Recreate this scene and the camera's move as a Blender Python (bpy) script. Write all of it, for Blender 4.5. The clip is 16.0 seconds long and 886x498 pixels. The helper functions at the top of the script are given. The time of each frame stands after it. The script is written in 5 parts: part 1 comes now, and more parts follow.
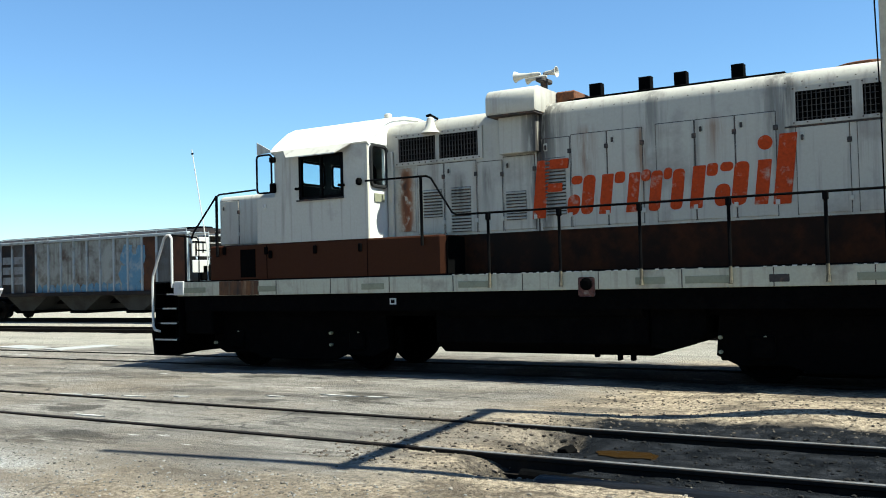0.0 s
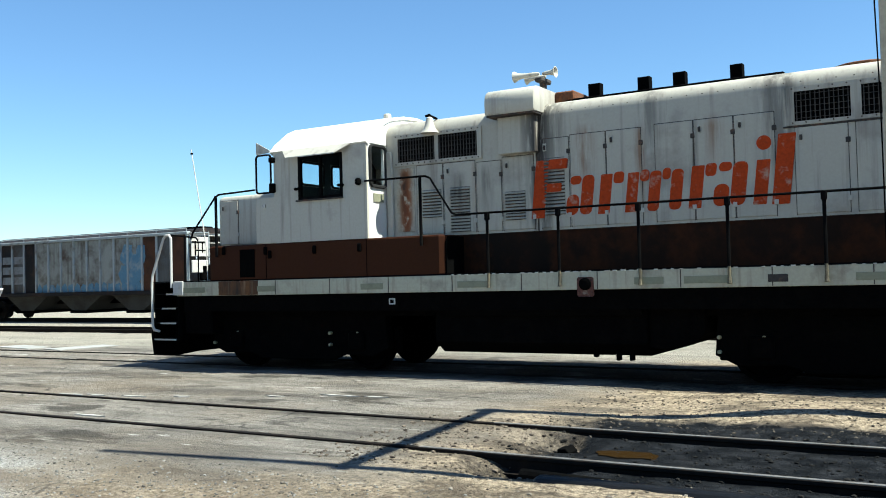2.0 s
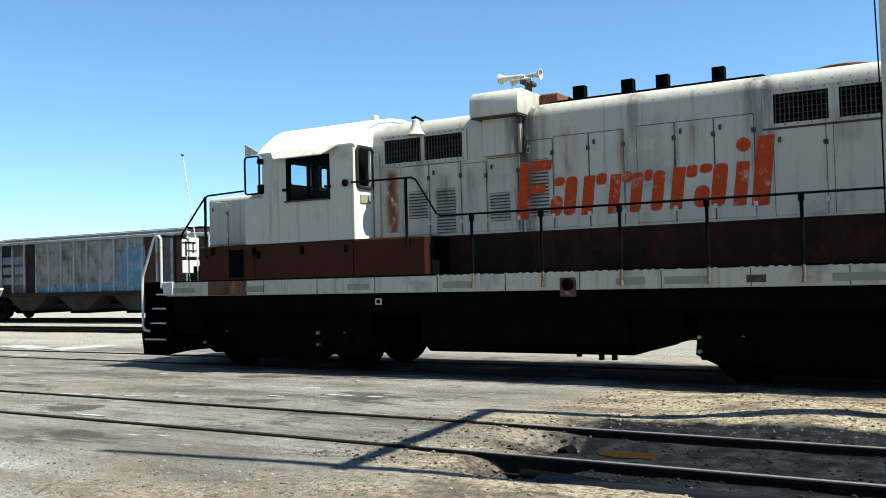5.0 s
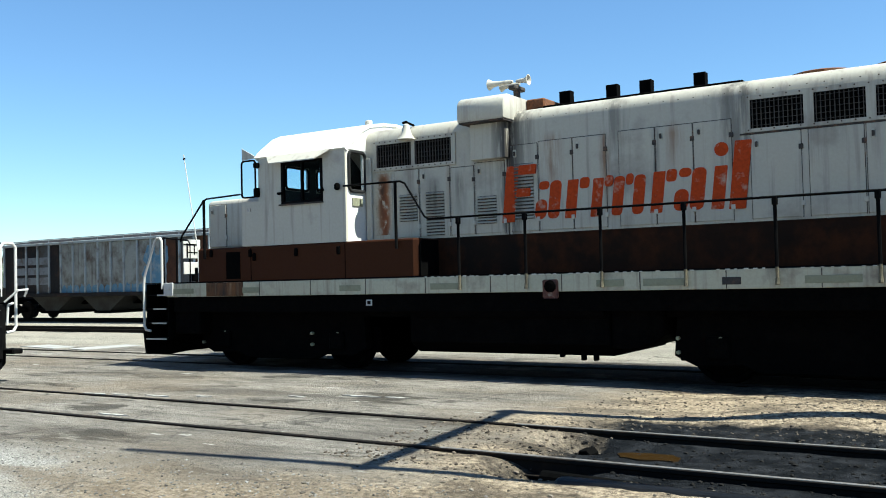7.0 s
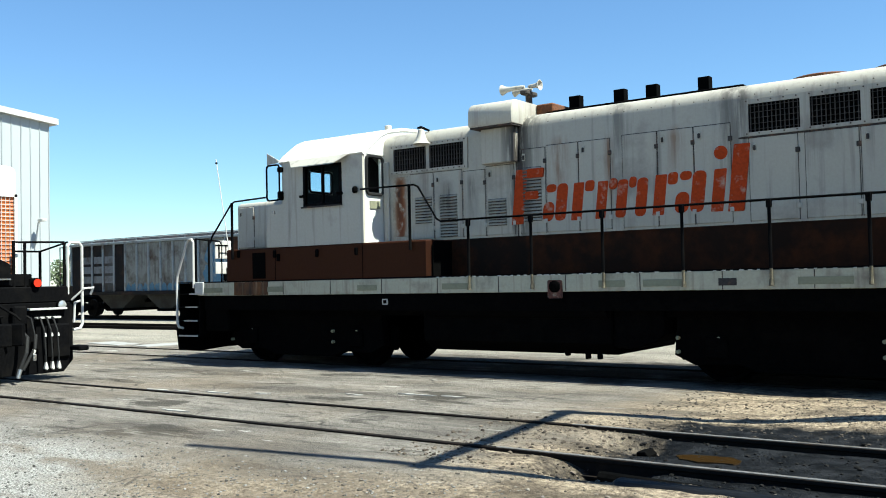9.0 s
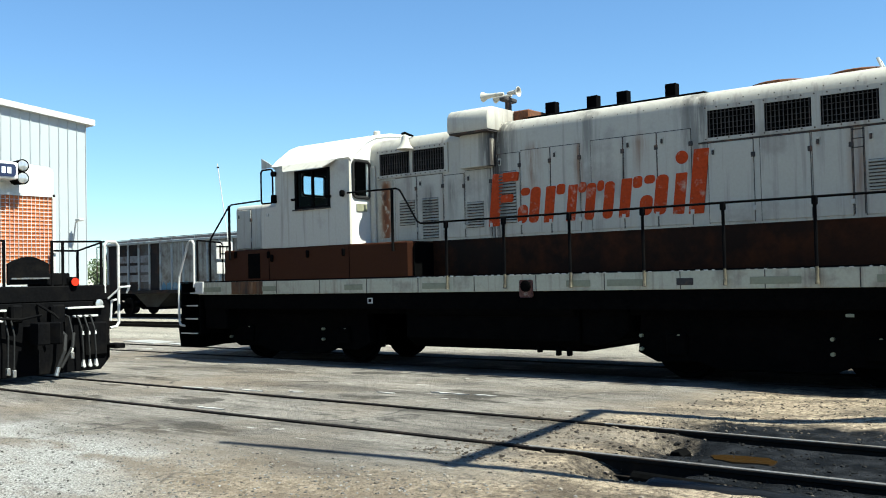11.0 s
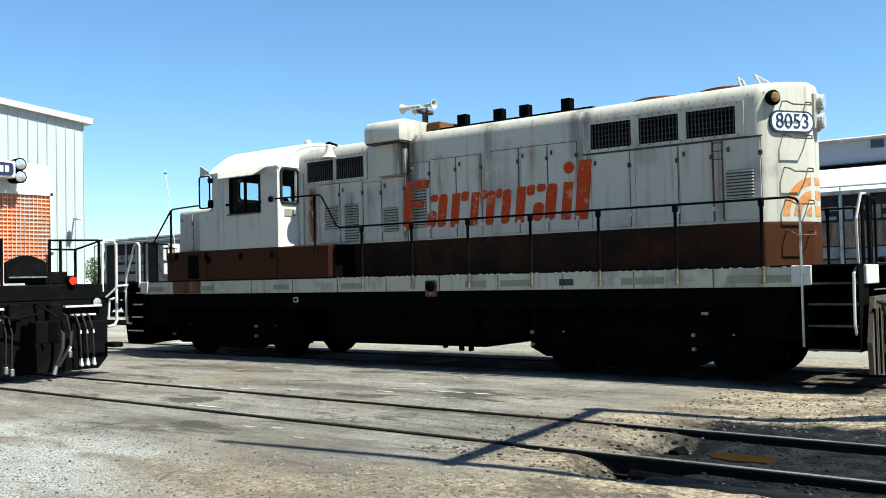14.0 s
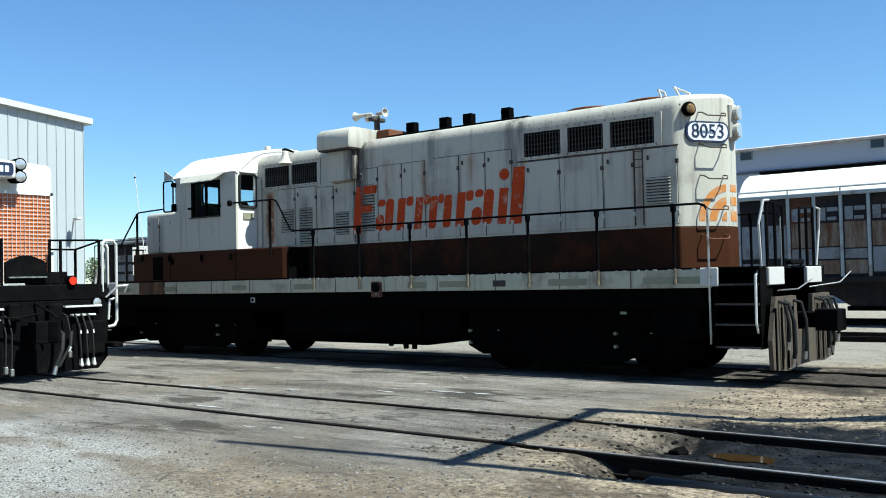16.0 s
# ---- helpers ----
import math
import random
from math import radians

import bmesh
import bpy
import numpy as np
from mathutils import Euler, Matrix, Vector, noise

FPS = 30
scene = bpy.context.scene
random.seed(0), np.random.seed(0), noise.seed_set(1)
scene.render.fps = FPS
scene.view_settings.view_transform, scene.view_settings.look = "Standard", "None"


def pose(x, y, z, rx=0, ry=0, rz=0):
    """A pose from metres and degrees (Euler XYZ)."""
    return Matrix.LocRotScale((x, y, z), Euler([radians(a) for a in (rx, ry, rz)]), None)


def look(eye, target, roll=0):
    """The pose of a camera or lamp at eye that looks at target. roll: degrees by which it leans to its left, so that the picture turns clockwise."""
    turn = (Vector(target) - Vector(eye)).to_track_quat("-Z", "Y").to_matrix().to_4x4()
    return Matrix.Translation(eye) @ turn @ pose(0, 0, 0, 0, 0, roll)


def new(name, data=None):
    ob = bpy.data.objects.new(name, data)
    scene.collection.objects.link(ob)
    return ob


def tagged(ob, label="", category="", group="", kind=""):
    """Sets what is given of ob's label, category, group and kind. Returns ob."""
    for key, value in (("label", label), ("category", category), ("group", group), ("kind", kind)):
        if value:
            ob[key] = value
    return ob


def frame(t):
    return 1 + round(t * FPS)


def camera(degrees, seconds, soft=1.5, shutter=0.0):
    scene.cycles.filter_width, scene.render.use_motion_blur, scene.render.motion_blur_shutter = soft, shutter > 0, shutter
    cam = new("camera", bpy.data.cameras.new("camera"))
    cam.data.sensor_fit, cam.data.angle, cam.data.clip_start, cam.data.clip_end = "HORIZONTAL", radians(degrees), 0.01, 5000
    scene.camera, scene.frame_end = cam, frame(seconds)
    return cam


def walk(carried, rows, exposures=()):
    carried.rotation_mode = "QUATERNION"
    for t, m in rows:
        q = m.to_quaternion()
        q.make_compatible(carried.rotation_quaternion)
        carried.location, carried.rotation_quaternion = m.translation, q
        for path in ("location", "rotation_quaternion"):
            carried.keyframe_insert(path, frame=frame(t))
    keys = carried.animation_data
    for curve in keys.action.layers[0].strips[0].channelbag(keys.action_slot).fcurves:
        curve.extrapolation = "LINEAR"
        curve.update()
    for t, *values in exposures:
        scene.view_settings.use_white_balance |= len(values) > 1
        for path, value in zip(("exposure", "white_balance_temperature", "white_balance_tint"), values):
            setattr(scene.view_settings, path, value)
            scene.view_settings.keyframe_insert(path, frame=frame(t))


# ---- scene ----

# ---- camera: held by hand on one spot, it turns a little to the left ----
EYE = Vector((0.0, 0.0, 1.574))
cam = camera(51.06, 16.0, soft=1.0)


def aim(yaw, pitch, lean):
    y, p = radians(yaw), radians(pitch)
    return look(EYE, EYE + Vector((math.sin(y) * math.cos(p), math.cos(y) * math.cos(p), math.sin(p))), lean)


CAMERA_ROWS = [(0.0, aim(-30.870, 1.729, -1.500)), (4.3, aim(-30.870, 1.729, -1.500)), (5.6, aim(-30.93, 1.745, -1.495)),
               (6.5, aim(-31.258, 1.782, -1.481)), (7.0, aim(-32.162, 1.819, -1.413)), (7.5, aim(-34.227, 1.834, -1.351)),
               (8.0, aim(-34.781, 1.824, -1.322)), (8.5, aim(-35.119, 1.866, -1.285)), (9.0, aim(-35.641, 1.850, -1.288)),
               (10.3, aim(-37.1, 1.83, -1.31)), (11.5, aim(-37.745, 1.805, -1.330)), (12.0, aim(-37.502, 1.733, -1.325)),
               (16.0, aim(-37.502, 1.733, -1.325))]
walk(cam, CAMERA_ROWS, [(0.0, 1.5, 5850, -1), (15.2, 1.5, 5850, -1), (15.3, 1.25, 5500, -1), (16.0, 1.25, 5500, -1)])

# ---- light: high sun from the rear of the train, clear sky ----
SUN = Vector((0.55, 0.075, 0.832)).normalized()
world = bpy.data.worlds.new("sky")
scene.world = world
world.use_nodes = True
wn = world.node_tree
sky = wn.nodes.new("ShaderNodeTexSky")
sky.sky_type = "NISHITA"
sky.sun_disc = False
sky.sun_elevation = math.asin(SUN.z)
sky.sun_rotation = math.atan2(SUN.x, SUN.y)
sky.air_density, sky.dust_density, sky.ozone_density, sky.altitude = 1.1, 0.0, 6.5, 300
wn.links.new(sky.outputs[0], wn.nodes["Background"].inputs[0])
wn.nodes["Background"].inputs[1].default_value = 0.059
sun = new("sun", bpy.data.lights.new("sun", "SUN"))
sun.data.energy, sun.data.angle, sun.data.color = 5.0, radians(0.53), (1.0, 0.92, 0.79)
sun.matrix_basis = look(SUN * 50, (0, 0, 0))

# ---- mesh helpers ----
def box(bm, x0, x1, y0, y1, z0, z1, bevel=0.0, seg=1):
    made = bmesh.ops.create_cube(bm, size=1.0)["verts"]
    for v in made:
        v.co = Vector(((x0 + x1) / 2 + v.co.x * (x1 - x0), (y0 + y1) / 2 + v.co.y * (y1 - y0), (z0 + z1) / 2 + v.co.z * (z1 - z0)))
    if bevel:
        edges = list({e for v in made for e in v.link_edges})
        bmesh.ops.bevel(bm, geom=edges, offset=bevel, segments=seg, affect="EDGES", profile=0.5)
    return bm


def prism(bm, outline, axis, a, b, bevel=0.0, seg=2):
    """An outline in the plane across axis, drawn out from a to b. Axis x: outline in (y, z); y: (x, z); z: (x, y)."""
    def put(u, v, w):
        return {"x": (w, u, v), "y": (u, w, v), "z": (u, v, w)}[axis]
    lo = [bm.verts.new(put(u, v, a)) for u, v in outline]
    hi = [bm.verts.new(put(u, v, b)) for u, v in outline]
    n = len(outline)
    faces = [bm.faces.new(lo), bm.faces.new(hi)]
    for i in range(n):
        faces.append(bm.faces.new((lo[i], lo[(i + 1) % n], hi[(i + 1) % n], hi[i])))
    bmesh.ops.recalc_face_normals(bm, faces=faces)
    if bevel:
        edges = list({e for f in faces[:2] for e in f.edges})
        bmesh.ops.bevel(bm, geom=edges, offset=bevel, segments=seg, affect="EDGES", profile=0.5)
    return bm


def rod(bm, p, q, r, r2=None, n=10, cap=True):
    p, q = Vector(p), Vector(q)
    d = q - p
    m = Matrix.Translation((p + q) / 2) @ d.to_track_quat("Z", "Y").to_matrix().to_4x4()
    bmesh.ops.create_cone(bm, cap_ends=cap, segments=n, radius1=r, radius2=r if r2 is None else r2, depth=d.length, matrix=m)
    return bm


def tube(bm, points, r, n=8):
    """A bent pipe through the points, mitred at the bends."""
    pts = [Vector(p) for p in points]
    rings = []
    up = None
    for i, p in enumerate(pts):
        a = (p - pts[i - 1]).normalized() if i else (pts[1] - p).normalized()
        b = (pts[i + 1] - p).normalized() if i + 1 < len(pts) else a
        t = (a + b).normalized() if (a + b).length > 1e-4 else a
        if up is None:
            up = Vector((0, 0, 1)) if abs(t.z) < 0.9 else Vector((1, 0, 0))
        side = t.cross(up).normalized()
        up = side.cross(t).normalized()
        k = 1.0 / max(0.5, t.dot(b))
        rings.append([bm.verts.new(p + (side * math.cos(2 * math.pi * j / n) + up * math.sin(2 * math.pi * j / n)) * r * (k if 0 < i < len(pts) - 1 else 1)) for j in range(n)])
    for s0, s1 in zip(rings, rings[1:]):
        for j in range(n):
            bm.faces.new((s0[j], s0[(j + 1) % n], s1[(j + 1) % n], s1[j]))
    bm.faces.new(rings[0][::-1])
    bm.faces.new(rings[-1])
    bmesh.ops.recalc_face_normals(bm, faces=bm.faces[:])
    return bm


def lathe(bm, profile, m=Matrix(), n=16):
    """A profile of (radius, height) turned round z, then moved by m."""
    rings = [[bm.verts.new(m @ Vector((r * math.cos(2 * math.pi * j / n), r * math.sin(2 * math.pi * j / n), h))) for j in range(n)] for r, h in profile]
    for s0, s1 in zip(rings, rings[1:]):
        for j in range(n):
            bm.faces.new((s0[j], s0[(j + 1) % n], s1[(j + 1) % n], s1[j]))
    bm.faces.new(rings[0][::-1])
    bm.faces.new(rings[-1])
    bmesh.ops.recalc_face_normals(bm, faces=bm.faces[:])
    return bm


def arc(cx, cy, r, a0, a1, n=5):
    return [(cx + r * math.cos(radians(a0 + (a1 - a0) * i / n)), cy + r * math.sin(radians(a0 + (a1 - a0) * i / n))) for i in range(n + 1)]


def mesh_of(bm, material, smooth=False):
    me = bpy.data.meshes.new("mesh")
    bm.to_mesh(me)
    bm.free()
    if material:
        me.materials.append(material)
    if smooth:
        for f in me.polygons:
            f.use_smooth = True
        me.set_sharp_from_angle(angle=radians(38))
    return me


def part(name, bm, material, parent, label="", smooth=False):
    ob = new(name, bm if isinstance(bm, bpy.types.Mesh) else mesh_of(bm, material, smooth))
    ob.parent = parent
    if label:
        tagged(ob, label)
    return ob


def thing(name, label, category, bm=None, material=None, group="", kind="", at=None, smooth=False):
    ob = new(name, mesh_of(bm, material, smooth) if bm else None)
    if at is not None:
        ob.matrix_basis = at
    return tagged(ob, label, category, group, kind)


def B():
    return bmesh.new()


# ---- materials ----
def material(name, colour, rough=0.6, metal=0.0, stain=None, amount=0.5, scale=1.5, grain=25.0, bump=0.2, vary=0.12, streak=None, stretch=(1, 1, 1), spec=0.5, runs=(), rag=(14.0, 14.0, 1.1)):
    """Paint, metal or earth: base colour, fine grain, stains of a second colour in patches, and runs of a third."""
    mat = bpy.data.materials.new(name)
    mat.use_nodes = True
    nt = mat.node_tree
    bsdf = nt.nodes["Principled BSDF"]
    bsdf.inputs["Roughness"].default_value, bsdf.inputs["Metallic"].default_value = rough, metal
    bsdf.inputs["Specular IOR Level"].default_value = spec
    co = nt.nodes.new("ShaderNodeTexCoord")
    mp = nt.nodes.new("ShaderNodeMapping")
    mp.inputs["Scale"].default_value = stretch
    nt.links.new(co.outputs["Object"], mp.inputs["Vector"])

    def tex(s, detail=5.0, source=None):
        n = nt.nodes.new("ShaderNodeTexNoise")
        n.inputs["Scale"].default_value, n.inputs["Detail"].default_value, n.inputs["Roughness"].default_value = s, detail, 0.6
        nt.links.new((source or mp).outputs[0], n.inputs["Vector"])
        return n.outputs["Fac"]

    def ramp(source, lo, hi):
        r = nt.nodes.new("ShaderNodeMapRange")
        r.inputs["From Min"].default_value, r.inputs["From Max"].default_value = lo, hi
        nt.links.new(source, r.inputs["Value"])
        return r.outputs[0]

    def mix(fac, a, b, kind="MIX"):
        m = nt.nodes.new("ShaderNodeMix")
        m.data_type, m.blend_type = "RGBA", kind
        for slot, value in ((0, fac), (6, a), (7, b)):
            if isinstance(value, (int, float)):
                m.inputs[slot].default_value = value
            elif isinstance(value, tuple):
                m.inputs[slot].default_value = (*value, 1.0)
            else:
                nt.links.new(value, m.inputs[slot])
        return m.outputs[2]

    fine = tex(grain, 6.0)
    dark = tuple(c * (1 - vary * 2) for c in colour)
    light = tuple(min(1.0, c * (1 + vary)) for c in colour)
    out = mix(ramp(fine, 0.3, 0.7), dark, light)
    if stain:
        big = tex(scale, 8.0)
        out = mix(ramp(big, 0.62 - amount * 0.25, 0.78 - amount * 0.1), out, stain)
    if streak:
        run = nt.nodes.new("ShaderNodeMapping")
        run.inputs["Scale"].default_value = (9.0, 9.0, 0.45)
        nt.links.new(co.outputs["Object"], run.inputs["Vector"])
        s = tex(1.0, 6.0, run)
        out = mix(ramp(s, 0.54, 0.80), out, streak)
    if runs:
        wob = nt.nodes.new("ShaderNodeMapping")
        wob.inputs["Scale"].default_value = rag
        nt.links.new(co.outputs["Object"], wob.inputs["Vector"])
        torn = tex(1.0, 7.0, wob)
        sep = nt.nodes.new("ShaderNodeSeparateXYZ")
        nt.links.new(co.outputs["Object"], sep.inputs[0])

        def calc(kind, a, b2):
            m = nt.nodes.new("ShaderNodeMath")
            m.operation, m.use_clamp = kind, kind == "MULTIPLY"
            for i, v in enumerate((a, b2)):
                if isinstance(v, (int, float)):
                    m.inputs[i].default_value = v
                else:
                    nt.links.new(v, m.inputs[i])
            return m.outputs[0]

        for x0, width, z0, z1, much, tone in runs:
            off = calc("ABSOLUTE", calc("SUBTRACT", sep.outputs["X"], x0), 0.0)
            fac = calc("MULTIPLY", ramp(off, width, width * 0.15), ramp(sep.outputs["Z"], z0 - 0.15, z0 + 0.5))
            fac = calc("MULTIPLY", fac, ramp(sep.outputs["Z"], z1 + 0.1, z1 - 0.1))
            fac = calc("MULTIPLY", fac, calc("MULTIPLY", ramp(torn, 0.36, 0.58), much))
            out = mix(fac, out, tone)
    nt.links.new(out, bsdf.inputs["Base Color"])
    if bump:
        b = nt.nodes.new("ShaderNodeBump")
        b.inputs["Strength"].default_value, b.inputs["Distance"].default_value = bump, 0.02
        nt.links.new(fine, b.inputs["Height"])
        nt.links.new(b.outputs[0], bsdf.inputs["Normal"])
    return mat


# parked hood's clean white; on the rolling cab, loco white with sunlight painted in
CLEANSUNWHITE = material("clean_sunlit_white", (0.62, 0.61, 0.57), 0.5, stain=(0.45, 0.40, 0.33), amount=0.15, scale=1.6, bump=0.04, vary=0.03, streak=(0.5, 0.46, 0.40), spec=0.3)
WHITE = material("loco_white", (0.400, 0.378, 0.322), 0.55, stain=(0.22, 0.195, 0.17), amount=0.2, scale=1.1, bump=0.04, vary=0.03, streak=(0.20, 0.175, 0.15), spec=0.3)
GRIME, RUSTY = (0.035, 0.031, 0.028), (0.17, 0.085, 0.04)
HOODWHITE = material("hood_white", (0.372, 0.350, 0.295), 0.55, stain=(0.19, 0.170, 0.147), amount=0.25, scale=1.1, bump=0.04, vary=0.03, streak=(0.20, 0.175, 0.15), spec=0.3,
                     runs=((-6.00, 0.30, 2.0, 4.4, 1.5, GRIME), (-5.74, 0.26, 3.2, 4.25, 0.5, GRIME), (-4.26, 0.26, 3.1, 4.3, 0.5, GRIME), (-2.5, 0.32, 2.6, 4.3, 0.55, GRIME), (-2.33, 0.14, 3.2, 4.25, 0.5, GRIME),
                           (-5.28, 0.24, 2.8, 3.75, 0.8, RUSTY), (-6.95, 0.16, 2.5, 3.3, 0.6, GRIME), (-3.34, 0.18, 3.1, 3.7, 0.7, RUSTY), (-1.15, 0.2, 3.2, 4.1, 0.4, GRIME), (-0.2, 0.2, 2.3, 3.6, 0.6, RUSTY),
                           (-7.45, 0.16, 2.5, 3.2, 0.6, GRIME), (-6.2, 0.18, 3.4, 4.25, 0.3, GRIME), (-4.4, 0.10, 2.4, 3.7, 0.8, RUSTY), (-3.62, 0.08, 2.6, 3.7, 0.7, GRIME), (-7.15, 0.08, 2.4, 3.4, 0.6, RUSTY)))
# near-black brown of the ragged runs along the band, fading towards the rear end
BANDDARK = (0.006, 0.0036, 0.0022)
BAND = material("band_brown", (0.037, 0.0108, 0.0024), 0.7, stain=(0.022, 0.0075, 0.003), amount=0.45, scale=0.8, bump=0.06, vary=0.1, spec=0.1, rag=(2.6, 2.6, 2.2),
                runs=((-7.0, 1.4, 1.3, 2.4, 1.0, BANDDARK), (-4.8, 5.5, 1.3, 2.4, 0.85, BANDDARK), (-1.6, 2.4, 1.3, 2.3, 0.7, BANDDARK), (-5.95, 0.3, 1.3, 2.4, 1.0, BANDDARK)))
BROWN = material("loco_brown", (0.035, 0.0102, 0.0024), 0.7, stain=(0.03, 0.009, 0.004), amount=0.45, scale=1.3, bump=0.06, vary=0.08, streak=(0.035, 0.011, 0.005), spec=0.12)
ORANGE = material("orange_paint", (0.34, 0.040, 0.006), 0.65, stain=(0.36, 0.27, 0.21), amount=0.2, scale=7.0, bump=0.04, vary=0.12, spec=0.12)
BLACK = material("black_paint", (0.0030, 0.0030, 0.0034), 0.8, stain=(0.006, 0.0055, 0.005), amount=0.5, scale=3.0, bump=0.15, vary=0.25, spec=0.03)
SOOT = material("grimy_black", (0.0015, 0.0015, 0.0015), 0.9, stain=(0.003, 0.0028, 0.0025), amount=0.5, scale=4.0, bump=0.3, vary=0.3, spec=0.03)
RUST = material("rust", (0.13, 0.045, 0.013), 0.9, stain=(0.10, 0.045, 0.02), amount=0.5, scale=6.0, bump=0.4, vary=0.3)
STEEL = material("worn_steel", (0.42, 0.41, 0.39), 0.35, 0.85, stain=(0.16, 0.10, 0.06), amount=0.35, scale=6.0, bump=0.1, vary=0.15)
RAILSIDE = material("rail_steel", (0.008, 0.0065, 0.0055), 0.8, 0.0, stain=(0.018, 0.011, 0.007), amount=0.4, scale=5.0, bump=0.3, vary=0.25, spec=0.1)
RAILTOP = material("rail_head", (0.5, 0.47, 0.44), 0.38, 0.8, stain=(0.22, 0.17, 0.13), amount=0.35, scale=2.0, bump=0.05, vary=0.2)
WHITERAIL = material("white_rail", (0.45, 0.44, 0.415), 0.45, stain=(0.32, 0.27, 0.21), amount=0.2, scale=8.0, bump=0.05, vary=0.04)

GLASS = bpy.data.materials.new("window_glass")
GLASS.use_nodes = True
gb = GLASS.node_tree.nodes["Principled BSDF"]
gb.inputs["Base Color"].default_value = (0.75, 0.85, 0.88, 1)
gb.inputs["Roughness"].default_value, gb.inputs["Transmission Weight"].default_value, gb.inputs["IOR"].default_value = 0.03, 1.0, 1.05
RUBBER = material("rubber", (0.014, 0.014, 0.014), 0.7, bump=0.1, vary=0.2, spec=0.2)
DARKGLASS = material("dark_glass", (0.02, 0.024, 0.028), 0.08, bump=0.0, vary=0.1)
LENS = material("lamp_lens", (0.55, 0.56, 0.55), 0.12, 0.6, bump=0.0, vary=0.1)
AMBERLENS = material("amber_lens", (0.22, 0.13, 0.05), 0.15, 0.3, bump=0.0, vary=0.2)
REDLENS = material("red_lens", (0.75, 0.03, 0.012), 0.2, bump=0.0, vary=0.1)
FOOT = material("post_foot_tan", (0.12, 0.105, 0.07), 0.6, stain=(0.02, 0.018, 0.015), amount=0.6, scale=9.0, bump=0.1, vary=0.2, spec=0.2)
PLATE = material("pale_plate", (0.205, 0.205, 0.135), 0.6, stain=(0.15, 0.15, 0.10), amount=0.5, scale=6.0, bump=0.05, vary=0.06)
SEAM = material("seam", (0.035, 0.03, 0.027), 0.9, stain=(0.14, 0.07, 0.04), amount=0.4, scale=7.0, bump=0.0, vary=0.2)
SILL = material("sill_white", (0.385, 0.366, 0.275), 0.6, stain=(0.16, 0.13, 0.10), amount=0.42, scale=2.2, bump=0.08, vary=0.05, streak=(0.16, 0.12, 0.09))
BROWNSTEEL = material("rusty_brown_steel", (0.058, 0.042, 0.025), 0.8, stain=(0.025, 0.02, 0.016), amount=0.5, scale=5.0, bump=0.3, vary=0.2)
NAVY = material("number_blue", (0.012, 0.018, 0.05), 0.4, bump=0.0, vary=0.1)
SIGNWHITE = material("sign_white", (0.62, 0.63, 0.65), 0.4, bump=0.0, vary=0.02)


def text_mesh(words, size, mat, depth=0.004):
    cu = bpy.data.curves.new("lettering", "FONT")
    cu.body, cu.size, cu.extrude, cu.align_x, cu.align_y = words, size, depth, "CENTER", "CENTER"
    ob = bpy.data.objects.new("lettering", cu)
    scene.collection.objects.link(ob)
    me = bpy.data.meshes.new_from_object(ob.evaluated_get(bpy.context.evaluated_depsgraph_get()))
    bpy.data.objects.remove(ob)
    me.materials.clear()
    me.materials.append(mat)
    return me


def hood_section(w, z0, z1, r=0.22, crown=0.05, c=0.0):
    """Outline of a hood in (y, z): upright sides, rounded shoulders, a slightly crowned roof."""
    right = [(w, z0)] + arc(w - r, z1 - r, r, 0, 78, 6)
    top = [(0.45, z1 + crown * 0.6), (0.0, z1 + crown)]
    half = right + top
    return [(y + c, z) for y, z in half + [(-y, z) for y, z in half[-2::-1]]]


def holed_wall(bm, outer, inner, y0, y1):
    """A wall across y with one rectangular opening; outer and inner are (x0, x1, z0, z1)."""
    rings = []
    for y in (y0, y1):
        rings.append([[bm.verts.new((x, y, z)) for x, z in ((r[0], r[2]), (r[1], r[2]), (r[1], r[3]), (r[0], r[3]))] for r in (outer, inner)])
    for i in range(4):
        k = (i + 1) % 4
        for o, n in rings:
            bm.faces.new((o[i], o[k], n[k], n[i]))
        for q in (0, 1):
            bm.faces.new((rings[0][q][i], rings[0][q][k], rings[1][q][k], rings[1][q][i]))
    bmesh.ops.recalc_face_normals(bm, faces=bm.faces[:])


def louvre(parent, x0, x1, z0, z1, y, n, white=HOODWHITE):
    """Pressed louvres in a door: a dark slot behind each sloping blade."""
    b = B()
    box(b, x0, x1, y - 0.004, y + 0.01, z0, z1)
    back = part("louvre", b, SEAM, parent)
    step = (z1 - z0) / n
    b = B()
    for i in range(n):
        za = z0 + step * (i + 0.22)
        prism(b, [(y - 0.004, za), (y - 0.032, za), (y - 0.036, za + 0.006), (y - 0.006, za + step * 0.62), (y - 0.004, za + step * 0.62)], "x", x0, x1)
    part("louvre_face", b, white, back)


